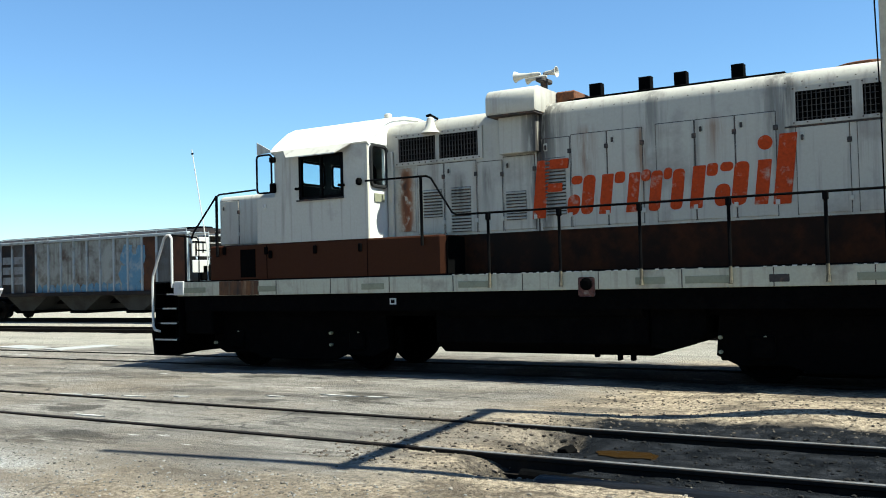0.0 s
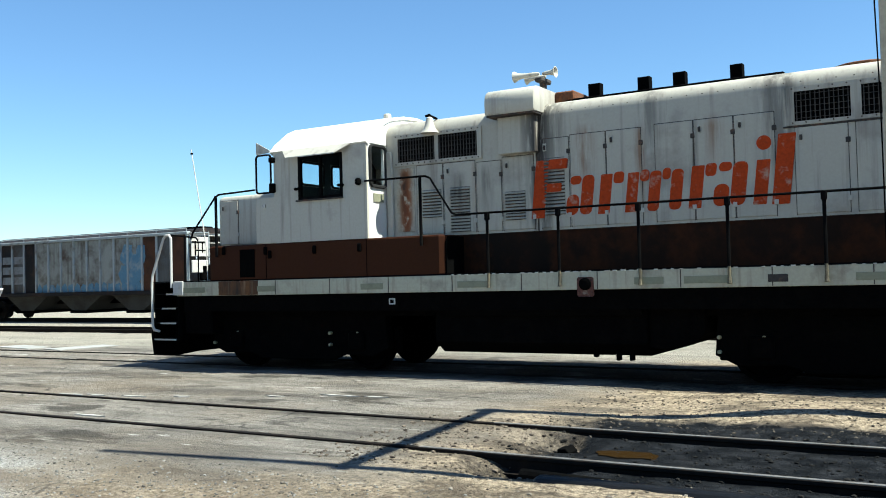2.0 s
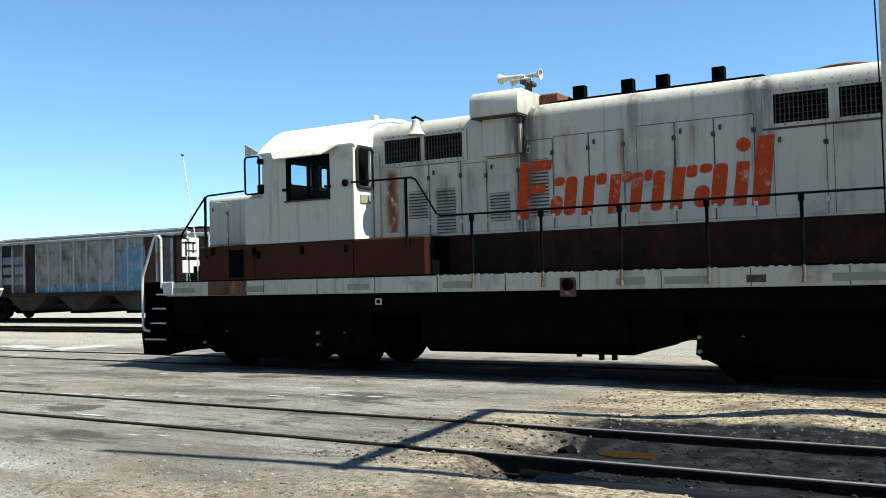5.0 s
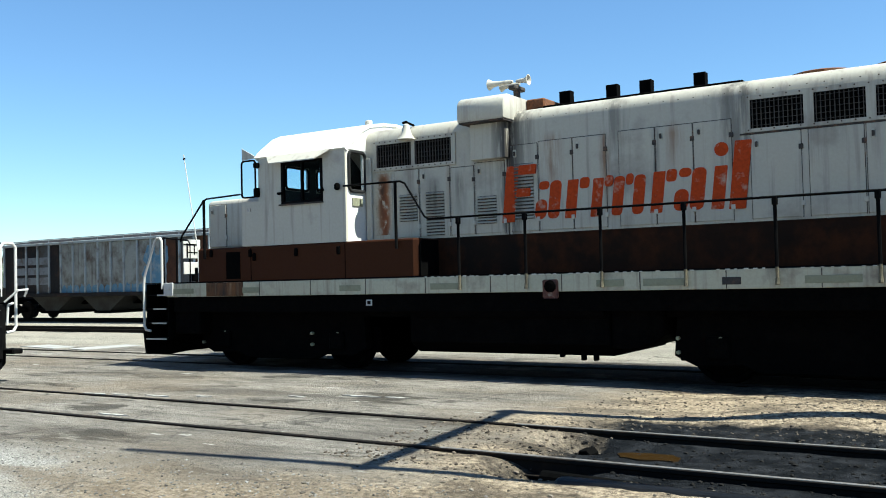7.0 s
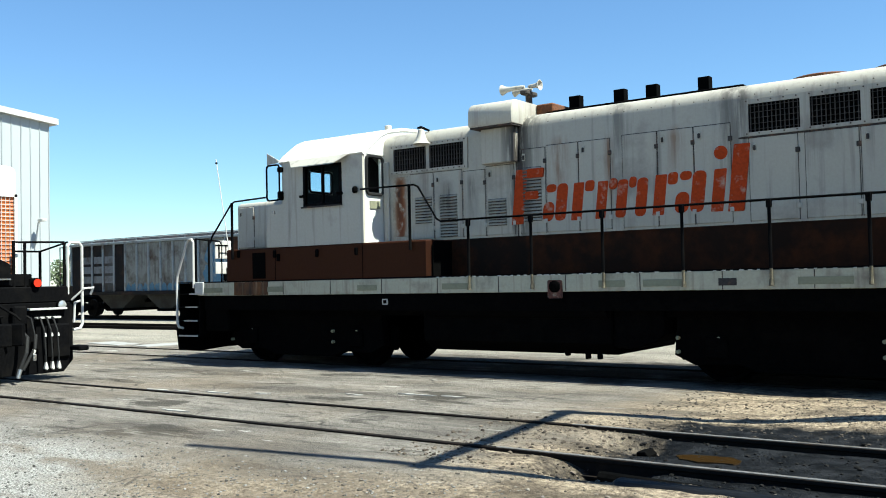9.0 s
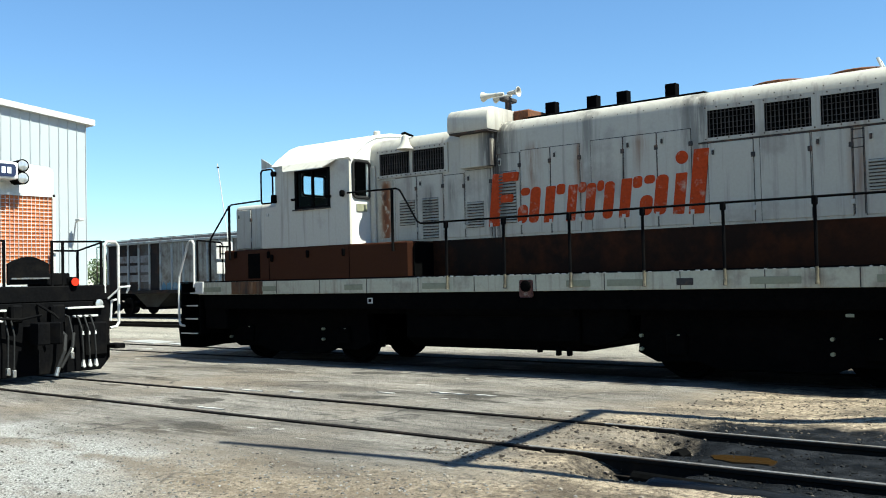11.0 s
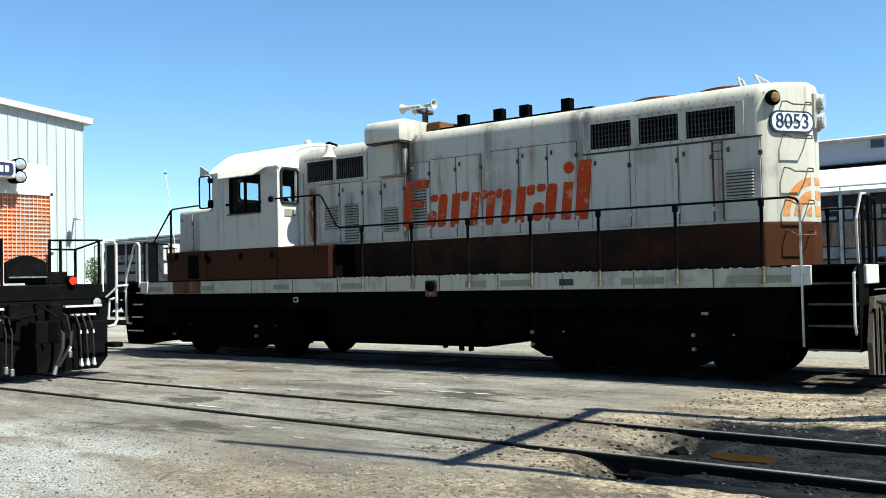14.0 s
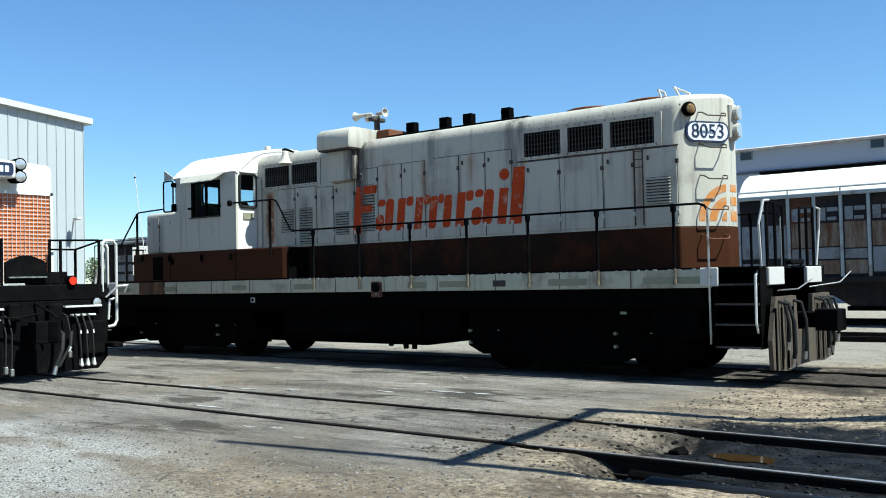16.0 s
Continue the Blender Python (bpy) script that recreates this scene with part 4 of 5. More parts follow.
    d = np.abs(np.abs(y - 14.03) - 0.7525)
    z -= 0.03 * smooth(0.10, 0.06, d) * smooth(20, 19, y)
    return z


def steps(*stops):
    out = []
    for (a, s), (b2, _) in zip(stops, stops[1:]):
        n = max(1, int(round((b2 - a) / s)))
        out += [a + (b2 - a) * i / n for i in range(n)]
    return np.array(out + [stops[-1][0]])


gx = steps((-1500, 160), (-90, 12), (-40, 1.2), (-19, 0.16), (-6.5, 0.075), (3.0, 0.5), (14, 8), (60, 160), (1500, 1))
gy = steps((-1500, 160), (-40, 6), (-4, 0.8), (2.4, 0.085), (6.9, 0.06), (9.4, 0.085), (11.6, 0.16), (15.4, 0.6), (21, 2.0), (40, 25), (140, 170), (1500, 1))
GX, GY = np.meshgrid(gx, gy)
GZ = height(GX, GY)
nx, ny = len(gx), len(gy)
verts = np.stack([GX, GY, GZ], 2).reshape(-1, 3).tolist()
faces = [(j * nx + i, j * nx + i + 1, (j + 1) * nx + i + 1, (j + 1) * nx + i) for j in range(ny - 1) for i in range(nx - 1)]
me = bpy.data.meshes.new("ground")
me.from_pydata(verts, [], faces)
me.polygons.foreach_set("use_smooth", [True] * len(faces))


def ground_material():
    mat = bpy.data.materials.new("yard_ground")
    mat.use_nodes = True
    nt = mat.node_tree
    bsdf = nt.nodes["Principled BSDF"]
    co = nt.nodes.new("ShaderNodeTexCoord")
    sep = nt.nodes.new("ShaderNodeSeparateXYZ")
    nt.links.new(co.outputs["Object"], sep.inputs[0])

    def noise_at(scale, detail=6.0, stretch=(1, 1, 1), rough=0.6):
        mp = nt.nodes.new("ShaderNodeMapping")
        mp.inputs["Scale"].default_value = stretch
        nt.links.new(co.outputs["Object"], mp.inputs["Vector"])
        n = nt.nodes.new("ShaderNodeTexNoise")
        n.inputs["Scale"].default_value, n.inputs["Detail"].default_value, n.inputs["Roughness"].default_value = scale, detail, rough
        nt.links.new(mp.outputs[0], n.inputs["Vector"])
        return n.outputs["Fac"]

    def rng(v, a, b2, lo=0.0, hi=1.0):
        r = nt.nodes.new("ShaderNodeMapRange")
        for k, w in (("From Min", a), ("From Max", b2), ("To Min", lo), ("To Max", hi)):
            r.inputs[k].default_value = w
        nt.links.new(v, r.inputs["Value"])
        return r.outputs[0]

    def op(kind, a, b2):
        m = nt.nodes.new("ShaderNodeMath")
        m.operation = kind
        for i, v in enumerate((a, b2)):
            if isinstance(v, (int, float)):
                m.inputs[i].default_value = v
            else:
                nt.links.new(v, m.inputs[i])
        return m.outputs[0]

    def mix(fac, a, b2):
        m = nt.nodes.new("ShaderNodeMix")
        m.data_type = "RGBA"
        for slot, v in ((0, fac), (6, a), (7, b2)):
            if isinstance(v, (int, float)):
                m.inputs[slot].default_value = v
            elif isinstance(v, tuple):
                m.inputs[slot].default_value = (*v, 1)
            else:
                nt.links.new(v, m.inputs[slot])
        return m.outputs[2]

    wob = noise_at(0.9, 5)
    wx = op("ADD", sep.outputs["X"], op("MULTIPLY", op("SUBTRACT", wob, 0.5), 3.2))
    wy = op("ADD", sep.outputs["Y"], op("MULTIPLY", op("SUBTRACT", noise_at(0.7, 5), 0.5), 2.2))
    fine, grit = noise_at(16, 8, rough=0.75), noise_at(60, 4, rough=0.8)
    long = noise_at(0.55, 9, (0.45, 1.5, 1), 0.68)
    blot = noise_at(1.0, 7, (0.5, 1.3, 1))
    pave = mix(rng(long, 0.40, 0.60), (0.128, 0.114, 0.099), (0.318, 0.289, 0.250))
    pave = mix(rng(noise_at(4.5, 7, (0.3, 1.5, 1), 0.7), 0.50, 0.62, 0, 0.55), pave, (0.085, 0.077, 0.066))
    pave = mix(rng(blot, 0.575, 0.61, 0, 0.85), pave, (0.050, 0.045, 0.038))
    pave = mix(rng(noise_at(2.4, 8, (0.22, 1.6, 1), 0.7), 0.58, 0.66, 0, 0.9), pave, (0.36, 0.335, 0.29))
    pave = mix(rng(noise_at(0.35, 4), 0.47, 0.66, 0, 0.6), pave, (0.26, 0.21, 0.155))
    pave = mix(rng(fine, 0.40, 0.62, 0.0, 0.42), pave, (0.080, 0.074, 0.064))
    dirt = mix(rng(fine, 0.40, 0.58), (0.130, 0.100, 0.071), (0.46, 0.372, 0.262))
    dirt = mix(rng(noise_at(1.7, 7, (0.6, 1.3, 1)), 0.49, 0.60, 0, 0.75), dirt, (0.078, 0.062, 0.047))
    dirt = mix(rng(noise_at(9, 5, rough=0.75), 0.56, 0.64, 0, 0.75), dirt, (0.045, 0.037, 0.029))
    gravel = mix(rng(grit, 0.42, 0.58), (0.155, 0.145, 0.128), (0.50, 0.485, 0.45))
    tan = mix(rng(fine, 0.38, 0.62), (0.120, 0.094, 0.066), (0.36, 0.295, 0.215))
    gravel = mix(rng(op("ADD", wx, op("MULTIPLY", wy, 0.9)), -3.4, -1.6), gravel, tan)
    gravel = mix(rng(noise_at(1.1, 6, (0.5, 1.2, 1)), 0.49, 0.60, 0, 0.7), gravel, (0.165, 0.128, 0.092))
    pave = mix(rng(noise_at(3.2, 4, (0.3, 1.2, 1)), 0.67, 0.69, 0, 0.9), pave, (0.46, 0.44, 0.40))
    pave = mix(rng(noise_at(1.5, 3, (0.45, 1.3, 1)), 0.66, 0.70, 0, 0.7), pave, (0.045, 0.041, 0.035))
    base = mix(rng(wx, -5.4, -3.9), pave, dirt)
    base = mix(rng(wy, 5.9, 5.2), base, gravel)
    base = mix(rng(sep.outputs["Y"], 19.6, 20.6), base, mix(rng(fine, 0.3, 0.7), (0.192, 0.174, 0.144), (0.356, 0.323, 0.269)))
    base = mix(op("MULTIPLY", rng(sep.outputs["Y"], 15.9, 17.0), rng(sep.outputs["Y"], 20.4, 19.8)), base, mix(rng(long, 0.35, 0.65), (0.214, 0.196, 0.162), (0.328, 0.302, 0.252)))
    across = op("ABSOLUTE", op("SUBTRACT", op("ADD", sep.outputs["Y"], op("MULTIPLY", op("SUBTRACT", noise_at(2.5, 5), 0.5), 0.6)), TRACK_Y + 0.05), 0.0)
    oil = op("MULTIPLY", rng(across, 1.62, 1.42), rng(op("ADD", sep.outputs["X"], op("MULTIPLY", op("SUBTRACT", noise_at(3.0, 5), 0.5), 1.0)), PIT_X - 0.5, PIT_X + 0.1))
    base = mix(oil, base, mix(rng(noise_at(5, 6), 0.42, 0.66), (0.006, 0.007, 0.0086), (0.024, 0.0255, 0.029)))
    # shade under the rolling engine, painted as a dark strip along its track
    engine_shade = op("MULTIPLY", rng(op("ABSOLUTE", op("SUBTRACT", wy, 14.15), 0.0), 1.75, 1.2), rng(noise_at(0.8, 5), 0.30, 0.46))
    engine_shade = op("MULTIPLY", engine_shade, rng(wx, -13.6, -12.2))
    base = mix(op("MULTIPLY", engine_shade, 0.9), base, mix(rng(fine, 0.4, 0.6), (0.016, 0.014, 0.013), (0.055, 0.046, 0.038)))
    # dark specks and pale chips all over, fine cracks in the pavement
    base = mix(op("MULTIPLY", rng(noise_at(38, 3, rough=0.8), 0.56, 0.64, 0, 0.65), rng(oil, 1.0, 0.0)), base, (0.035, 0.033, 0.030))
    base = mix(op("MULTIPLY", rng(noise_at(27, 3, rough=0.8), 0.64, 0.70, 0, 0.6), rng(oil, 1.0, 0.0)), base, (0.30, 0.29, 0.27))
    cell = nt.nodes.new("ShaderNodeTexVoronoi")
    cell.feature = "DISTANCE_TO_EDGE"
    cell.inputs["Scale"].default_value = 0.42
    warp = nt.nodes.new("ShaderNodeVectorMath")
    warp.operation = "ADD"
    nt.links.new(co.outputs["Object"], warp.inputs[0])
    nz = nt.nodes.new("ShaderNodeTexNoise")
    nz.inputs["Scale"].default_value = 1.3
    nt.links.new(co.outputs["Object"], nz.inputs["Vector"])
    nt.links.new(nz.outputs["Color"], warp.inputs[1])
    nt.links.new(warp.outputs[0], cell.inputs["Vector"])
    crack = op("MULTIPLY", rng(cell.outputs["Distance"], 0.0, 0.014, 0.75, 0.0), op("MULTIPLY", rng(wx, -4.0, -5.5), rng(wob, 0.45, 0.6)))
    base = mix(crack, base, (0.025, 0.024, 0.022))
    nt.links.new(base, bsdf.inputs["Base Color"])
    nt.links.new(mix(oil, (0.92, 0.92, 0.92), mix(rng(noise_at(2.2, 4), 0.46, 0.6), (0.40, 0.40, 0.40), (0.8, 0.8, 0.8))), bsdf.inputs["Roughness"])
    nt.links.new(rng(oil, 0.0, 1.0, 0.08, 0.06), bsdf.inputs["Specular IOR Level"])
    bp = nt.nodes.new("ShaderNodeBump")
    bp.inputs["Strength"].default_value, bp.inputs["Distance"].default_value = 1.0, 0.045
    nt.links.new(op("ADD", op("ADD", fine, op("MULTIPLY", grit, 0.5)), op("MULTIPLY", noise_at(5.0, 6, rough=0.7), 1.6)), bp.inputs["Height"])
    nt.links.new(bp.outputs[0], bsdf.inputs["Normal"])
    return mat


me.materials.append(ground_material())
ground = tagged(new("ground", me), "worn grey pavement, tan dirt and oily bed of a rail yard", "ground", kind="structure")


def stones(name, count, area, size, colours, seed, label):
    """Loose stones lying on the ground in an area (x0, x1, y0, y1)."""
    r = np.random.RandomState(seed)
    base = B()
    bmesh.ops.create_icosphere(base, subdivisions=1, radius=1.0)
    bv = np.array([v.co[:] for v in base.verts])
    bf = [tuple(v.index for v in f.verts) for f in base.faces]
    base.free()
    x = area[0] + (area[1] - area[0]) * r.rand(count)
    y = area[2] + (area[3] - area[2]) * r.rand(count) ** 1.2
    z = height(x, y)
    vs, fs = [], []
    for i in range(count):
        s = size * (0.35 + r.rand() ** 3 * 1.6)
        v = bv * (1 + 0.5 * (r.rand(len(bv), 1) - 0.5)) * (s * (0.8 + 0.5 * r.rand()), s * (0.8 + 0.5 * r.rand()), s * 0.6)
        fs += [tuple(k + len(vs) for k in f) for f in bf]
        vs += (v + (x[i], y[i], z[i] + s * 0.2)).tolist()
    m = bpy.data.meshes.new("stones")
    m.from_pydata(vs, [], fs)
    mat = material(name + "_stone", colours[0], 0.9, bump=0.3, vary=0.3, spec=0.1)
    nt = mat.node_tree
    geo, mixn = nt.nodes.new("ShaderNodeNewGeometry"), nt.nodes.new("ShaderNodeMix")
    mixn.data_type = "RGBA"
    nt.links.new(geo.outputs["Random Per Island"], mixn.inputs[0])
    mixn.inputs[6].default_value, mixn.inputs[7].default_value = (*colours[0], 1), (*colours[1], 1)
    nt.links.new(mixn.outputs[2], nt.nodes["Principled BSDF"].inputs["Base Color"])
    m.materials.append(mat)
    tagged(new(name, m), label, "gravel", kind="stuff")


stones("gravel", 11000, (-10.5, 1.0, 3.0, 6.0), 0.0075, ((0.04, 0.037, 0.033), (0.25, 0.24, 0.22)), 31, "loose pale gravel on the yard ground")
stones("pebbles", 900, (-5.2, 1.2, 5.2, 7.0), 0.011, ((0.05, 0.042, 0.034), (0.24, 0.21, 0.17)), 32, "scattered pebbles on tan dirt")
stones("clods", 2600, (-4.6, 2.0, 9.0, 12.2), 0.010, ((0.03, 0.025, 0.02), (0.10, 0.085, 0.068)), 33, "dirt clods and stones beside the rail")
stones("cinders", 1500, (-4.0, 1.5, 6.9, 9.2), 0.013, ((0.004, 0.004, 0.004), (0.014, 0.013, 0.012)), 34, "black oily cinders round the rails")

stones("rubble", 1000, (-5.6, -3.6, 6.6, 9.2), 0.013, ((0.025, 0.020, 0.016), (0.16, 0.13, 0.10)), 35, "dark broken rubble heaped between the rails")

# puddle of brown water in the oily bed
WATER = material("brown_water", (0.030, 0.017, 0.006), 0.05, bump=0.0, vary=0.1, spec=0.8)
b = B()
rr = random.Random(4)
prism(b, [(-2.93 + 0.30 * math.cos(a) * (0.85 + 0.25 * rr.random()), 8.06 + 0.17 * math.sin(a) * (0.8 + 0.3 * rr.random())) for a in [k * math.pi / 9 for k in range(18)]], "z", -0.2, -0.069)
thing("puddle", "shallow brown puddle in the oily track bed", "puddle", b, WATER, kind="structure")


# pale concrete let into the pavement beyond
PALE = material("pale_concrete", (0.27, 0.265, 0.25), 0.9, stain=(0.18, 0.175, 0.165), amount=0.4, scale=1.2, bump=0.1, vary=0.08)
b = B()
prism(b, [(-21.1, 15.2), (-20.2, 15.0), (-19.9, 16.6), (-20.7, 16.7)], "z", -0.06, 0.004)
thing("pavement_patch", "pale concrete patch in the worn pavement", "pavement", b, PALE, kind="structure")
b = B()
prism(b, [(-23.5, 15.4), (-21.6, 15.1), (-21.5, 15.7), (-23.2, 16.1)], "z", -0.06, 0.004)
thing("pavement_strip", "pale concrete strip in the worn pavement", "pavement", b, PALE, kind="structure")


b = B()
rr = random.Random(16)
for cx, cy, half in ((-11.75, 8.93, 0.28), (-11.3, 9.0, 0.2), (-10.65, 9.1, 0.24), (-9.9, 9.3, 0.16), (-7.75, 10.16, 0.32), (-7.2, 10.2, 0.2), (-8.6, 9.8, 0.15), (-9.6, 7.55, 0.25)):
    prism(b, [(cx + half * math.cos(q) * rr.uniform(0.6, 1.2), cy + 0.045 * math.sin(q) * rr.uniform(0.4, 1.2)) for q in [k * math.pi / 6 for k in range(12)]], "z", -0.03, 0.001)
WORNPAINT = material("worn_paint", (0.40, 0.385, 0.35), 0.9, stain=(0.2, 0.18, 0.16), amount=0.9, scale=6.0, bump=0.2, vary=0.1)
thing("paint_marks", "worn pale paint marks on the grey pavement", "pavement", b, WORNPAINT, kind="stuff")


# ---- tracks ----
def rail_profile(top=0.0):
    half = [(0.030, top), (0.036, top - 0.006), (0.036, top - 0.035), (0.009, top - 0.048), (0.009, top - 0.145), (0.07, top - 0.16), (0.07, top - 0.172)]
    return half + [(-u, v) for u, v in half[::-1]]


def railway(name, y, x0, x1, label, ties=None, depth=0.0, worn=None):
    tr = thing(name, label, "railway track", kind="structure")
    for r in (-0.7525, 0.7525):
        b = B()
        prism(b, [(y + r + u, v) for u, v in rail_profile(-0.002)], "x", x0, x1)
        rl = part("rail", b, RAILSIDE, tr)
        if worn is not None:
            b = B()
            box(b, worn, x1, y + r - 0.024, y + r + 0.024, -0.003, 0.002)
            part("rail_head", b, RAILTOP, rl)
    if ties:
        a, c, s = ties
        b = B()
        box(b, -0.11, 0.11, -1.28, 1.28, -0.10, 0.08, 0.012)
        tie = mesh_of(b, TIE)
        u, rr2 = a, random.Random(9)
        while u < c:
            t = part("tie", tie, None, tr)
            t.location = (u, y + rr2.uniform(-0.05, 0.05), -0.235 - depth + rr2.uniform(-0.01, 0.01))
            t.rotation_euler = (0, 0, rr2.uniform(-0.03, 0.03))
            u += s
    return tr


TIE = material("tie_wood", (0.05, 0.042, 0.036), 0.9, stain=(0.02, 0.018, 0.016), amount=0.5, scale=4, bump=0.4, vary=0.25, stretch=(1, 0.2, 1))
railway("track_1", TRACK_Y, -33.9, 30, "steel rails set flush in worn pavement", None, 0.0, -4.7)
railway("track_2", 14.03, -33.9, 40, "steel rails under the rolling locomotive")
railway("track_3", 23.4, -120, 90, "dark steel rails on low ballast", (-60, 20, 0.62), -0.02)
railway("track_4", 30.0, -120, 90, "dark steel rails below the hopper cars", (-60, 20, 0.62), -0.02)
OILWOOD = material("oiled_timber", (0.004, 0.004, 0.004), 0.4, stain=(0.012, 0.011, 0.010), amount=0.3, scale=3.0, bump=0.4, vary=0.3, stretch=(0.3, 1, 1), spec=0.3)
# timber curb along the near open rail and a stub beside the pit
b = B()
box(b, -3.2, 8.0, 6.54, 6.74, -0.19, 0.01, 0.085, 5)
thing("timber_curb", "oil-blackened timber lying beside the rail", "timber", b, OILWOOD)
b = B()
rod(b, (-3.45, 6.95, -0.10), (-2.6, 6.93, -0.12), 0.075, n=12)
thing("old_pipe", "short oily black pipe end beside the rail", "pipe", b, SOOT)
b = B()
prism(b, [(-3.66, -0.25), (-3.52, -0.25), (-3.5, -0.10), (-3.54, -0.06), (-3.62, -0.07)], "y", 8.05, 8.25, 0.01)
thing("broken_block", "oily broken concrete block in the pit", "block", b, SOOT)

# ---- light gantry over the near track, only its far leg shows ----
BEIGE = material("beige_paint", (0.42, 0.36, 0.26), 0.6, stain=(0.30, 0.25, 0.18), amount=0.4, scale=2.0, bump=0.05, vary=0.08)
gantry = thing("gantry", "beige steel gantry legs and beam over the near track", "gantry")
b = B()
box(b, -0.93, -0.73, 10.15, 10.33, -0.1, 6.75, 0.01)
part("leg", b, BEIGE, gantry)
b = B()
rod(b, (-0.46, 6.98, -0.15), (-0.46, 6.98, 10.6), 0.085, 0.06, 12)
part("leg", b, BEIGE, gantry)
b = B()
prism(b, [(-0.51, 6.85), (-0.40, 6.85), (-0.77, 10.4), (-0.88, 10.4)], "z", 6.54, 6.68)
part("beam", b, BEIGE, gantry)
b = B()
tube(b, [(-0.945, 10.2, -0.05), (-0.95, 10.2, 3.2), (-0.985, 10.2, 5.0), (-1.0, 10.2, 6.5)], 0.008, 6)
part("cable", b, SOOT, gantry)

# ---- metal shed behind the parked locomotive ----
PANELWHITE = material("shed_panel", (0.33, 0.35, 0.355), 0.5, stain=(0.295, 0.31, 0.31), amount=0.3, scale=0.6, bump=0.03, vary=0.02)
shed = thing("metal_shed", "tall white shed clad in ribbed metal panels", "shed")
YE, YR, ZE, XW = 20.74, 11.0, 8.17, -34.0


def eave(y):
    return ZE + 0.088 * min(YE - y, y - (2 * YR - YE))


b = B()
prism(b, [(YE, -0.2), (YE, ZE), (YR, eave(YR)), (2 * YR - YE, ZE), (2 * YR - YE, -0.2)], "x", -70, XW - 0.04)
part("wall", b, PANELWHITE, shed)
y = YE
while y - 0.385 > 2 * YR - YE + 0.2:
    zt = min(eave(y), eave(y - 0.385)) - 0.02
    b = B()
    box(b, XW - 0.045, XW, y - 0.375, y - 0.005, -0.15, zt)
    pn = part("panel", b, PANELWHITE, shed)
    b = B()
    prism(b, [(XW - 0.01, y - 0.05), (XW + 0.035, y - 0.035), (XW + 0.035, y - 0.015), (XW - 0.01, y)], "z", -0.15, zt)
    part("rib", b, PANELWHITE, pn)
    y -= 0.385
b = B()
prism(b, [(YE + 0.28, ZE - 0.12), (YE + 0.28, ZE + 0.12), (YR, eave(YR) + 0.16), (2 * YR - YE - 0.28, ZE + 0.12), (2 * YR - YE - 0.28, ZE - 0.12), (YR, eave(YR) - 0.06)], "x", -70.3, XW + 0.22)
part("roof", b, WHITERAIL, shed)
b = B()
tube(b, [(XW + 0.02, 20.1, 3.1), (XW + 0.25, 20.1, 4.1), (XW + 0.45, 20.1, 4.2)], 0.03, 6)
box(b, XW + 0.35, XW + 0.7, 20.0, 20.2, 4.15, 4.25, 0.02)
part("wall_lamp", b, WHITERAIL, shed)

# ---- hopper cars on the far track ----
HGREY = material("hopper_grey", (0.085, 0.09, 0.092), 0.75, stain=(0.05, 0.03, 0.02), amount=0.6, scale=1.2, bump=0.1, vary=0.15, streak=(0.06, 0.035, 0.022), spec=0.12)
HBAY = material("hopper_bay_grey", (0.05, 0.05, 0.046), 0.8, stain=(0.02, 0.016, 0.013), amount=0.6, scale=0.9, bump=0.1, vary=0.2, spec=0.12)
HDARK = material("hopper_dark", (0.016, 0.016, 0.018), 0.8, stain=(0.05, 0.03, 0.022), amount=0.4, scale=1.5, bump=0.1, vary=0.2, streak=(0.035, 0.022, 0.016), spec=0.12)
HPALE = material("hopper_pale", (0.27, 0.285, 0.272), 0.75, stain=(0.075, 0.055, 0.042), amount=0.7, scale=1.5, bump=0.1, vary=0.15, streak=(0.04, 0.028, 0.022), spec=0.12)
HSCAB = material("hopper_rust_run", (0.22, 0.20, 0.17), 0.85, stain=(0.085, 0.042, 0.022), amount=1.1, scale=1.8, bump=0.2, vary=0.2, streak=(0.05, 0.024, 0.013), stretch=(2.5, 1, 0.5), spec=0.12)
HRUST = material("hopper_rust", (0.075, 0.034, 0.02), 0.85, stain=(0.025, 0.018, 0.015), amount=0.55, scale=1.6, bump=0.2, vary=0.2, spec=0.12)
HBLUE = material("spray_blue", (0.075, 0.18, 0.28), 0.7, stain=(0.27, 0.30, 0.31), amount=0.45, scale=2.2, bump=0.05, vary=0.12)
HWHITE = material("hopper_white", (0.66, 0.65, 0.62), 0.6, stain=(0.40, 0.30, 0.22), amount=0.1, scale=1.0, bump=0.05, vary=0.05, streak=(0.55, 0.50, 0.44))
HRIB = material("hopper_rib", (0.29, 0.325, 0.34), 0.7, stain=(0.12, 0.09, 0.07), amount=0.4, scale=2.0, bump=0.1, vary=0.1)
BAR = material("stencil_white", (0.17, 0.19, 0.215), 0.7, stain=(0.07, 0.05, 0.04), amount=0.5, scale=3.0, bump=0.0, vary=0.1)


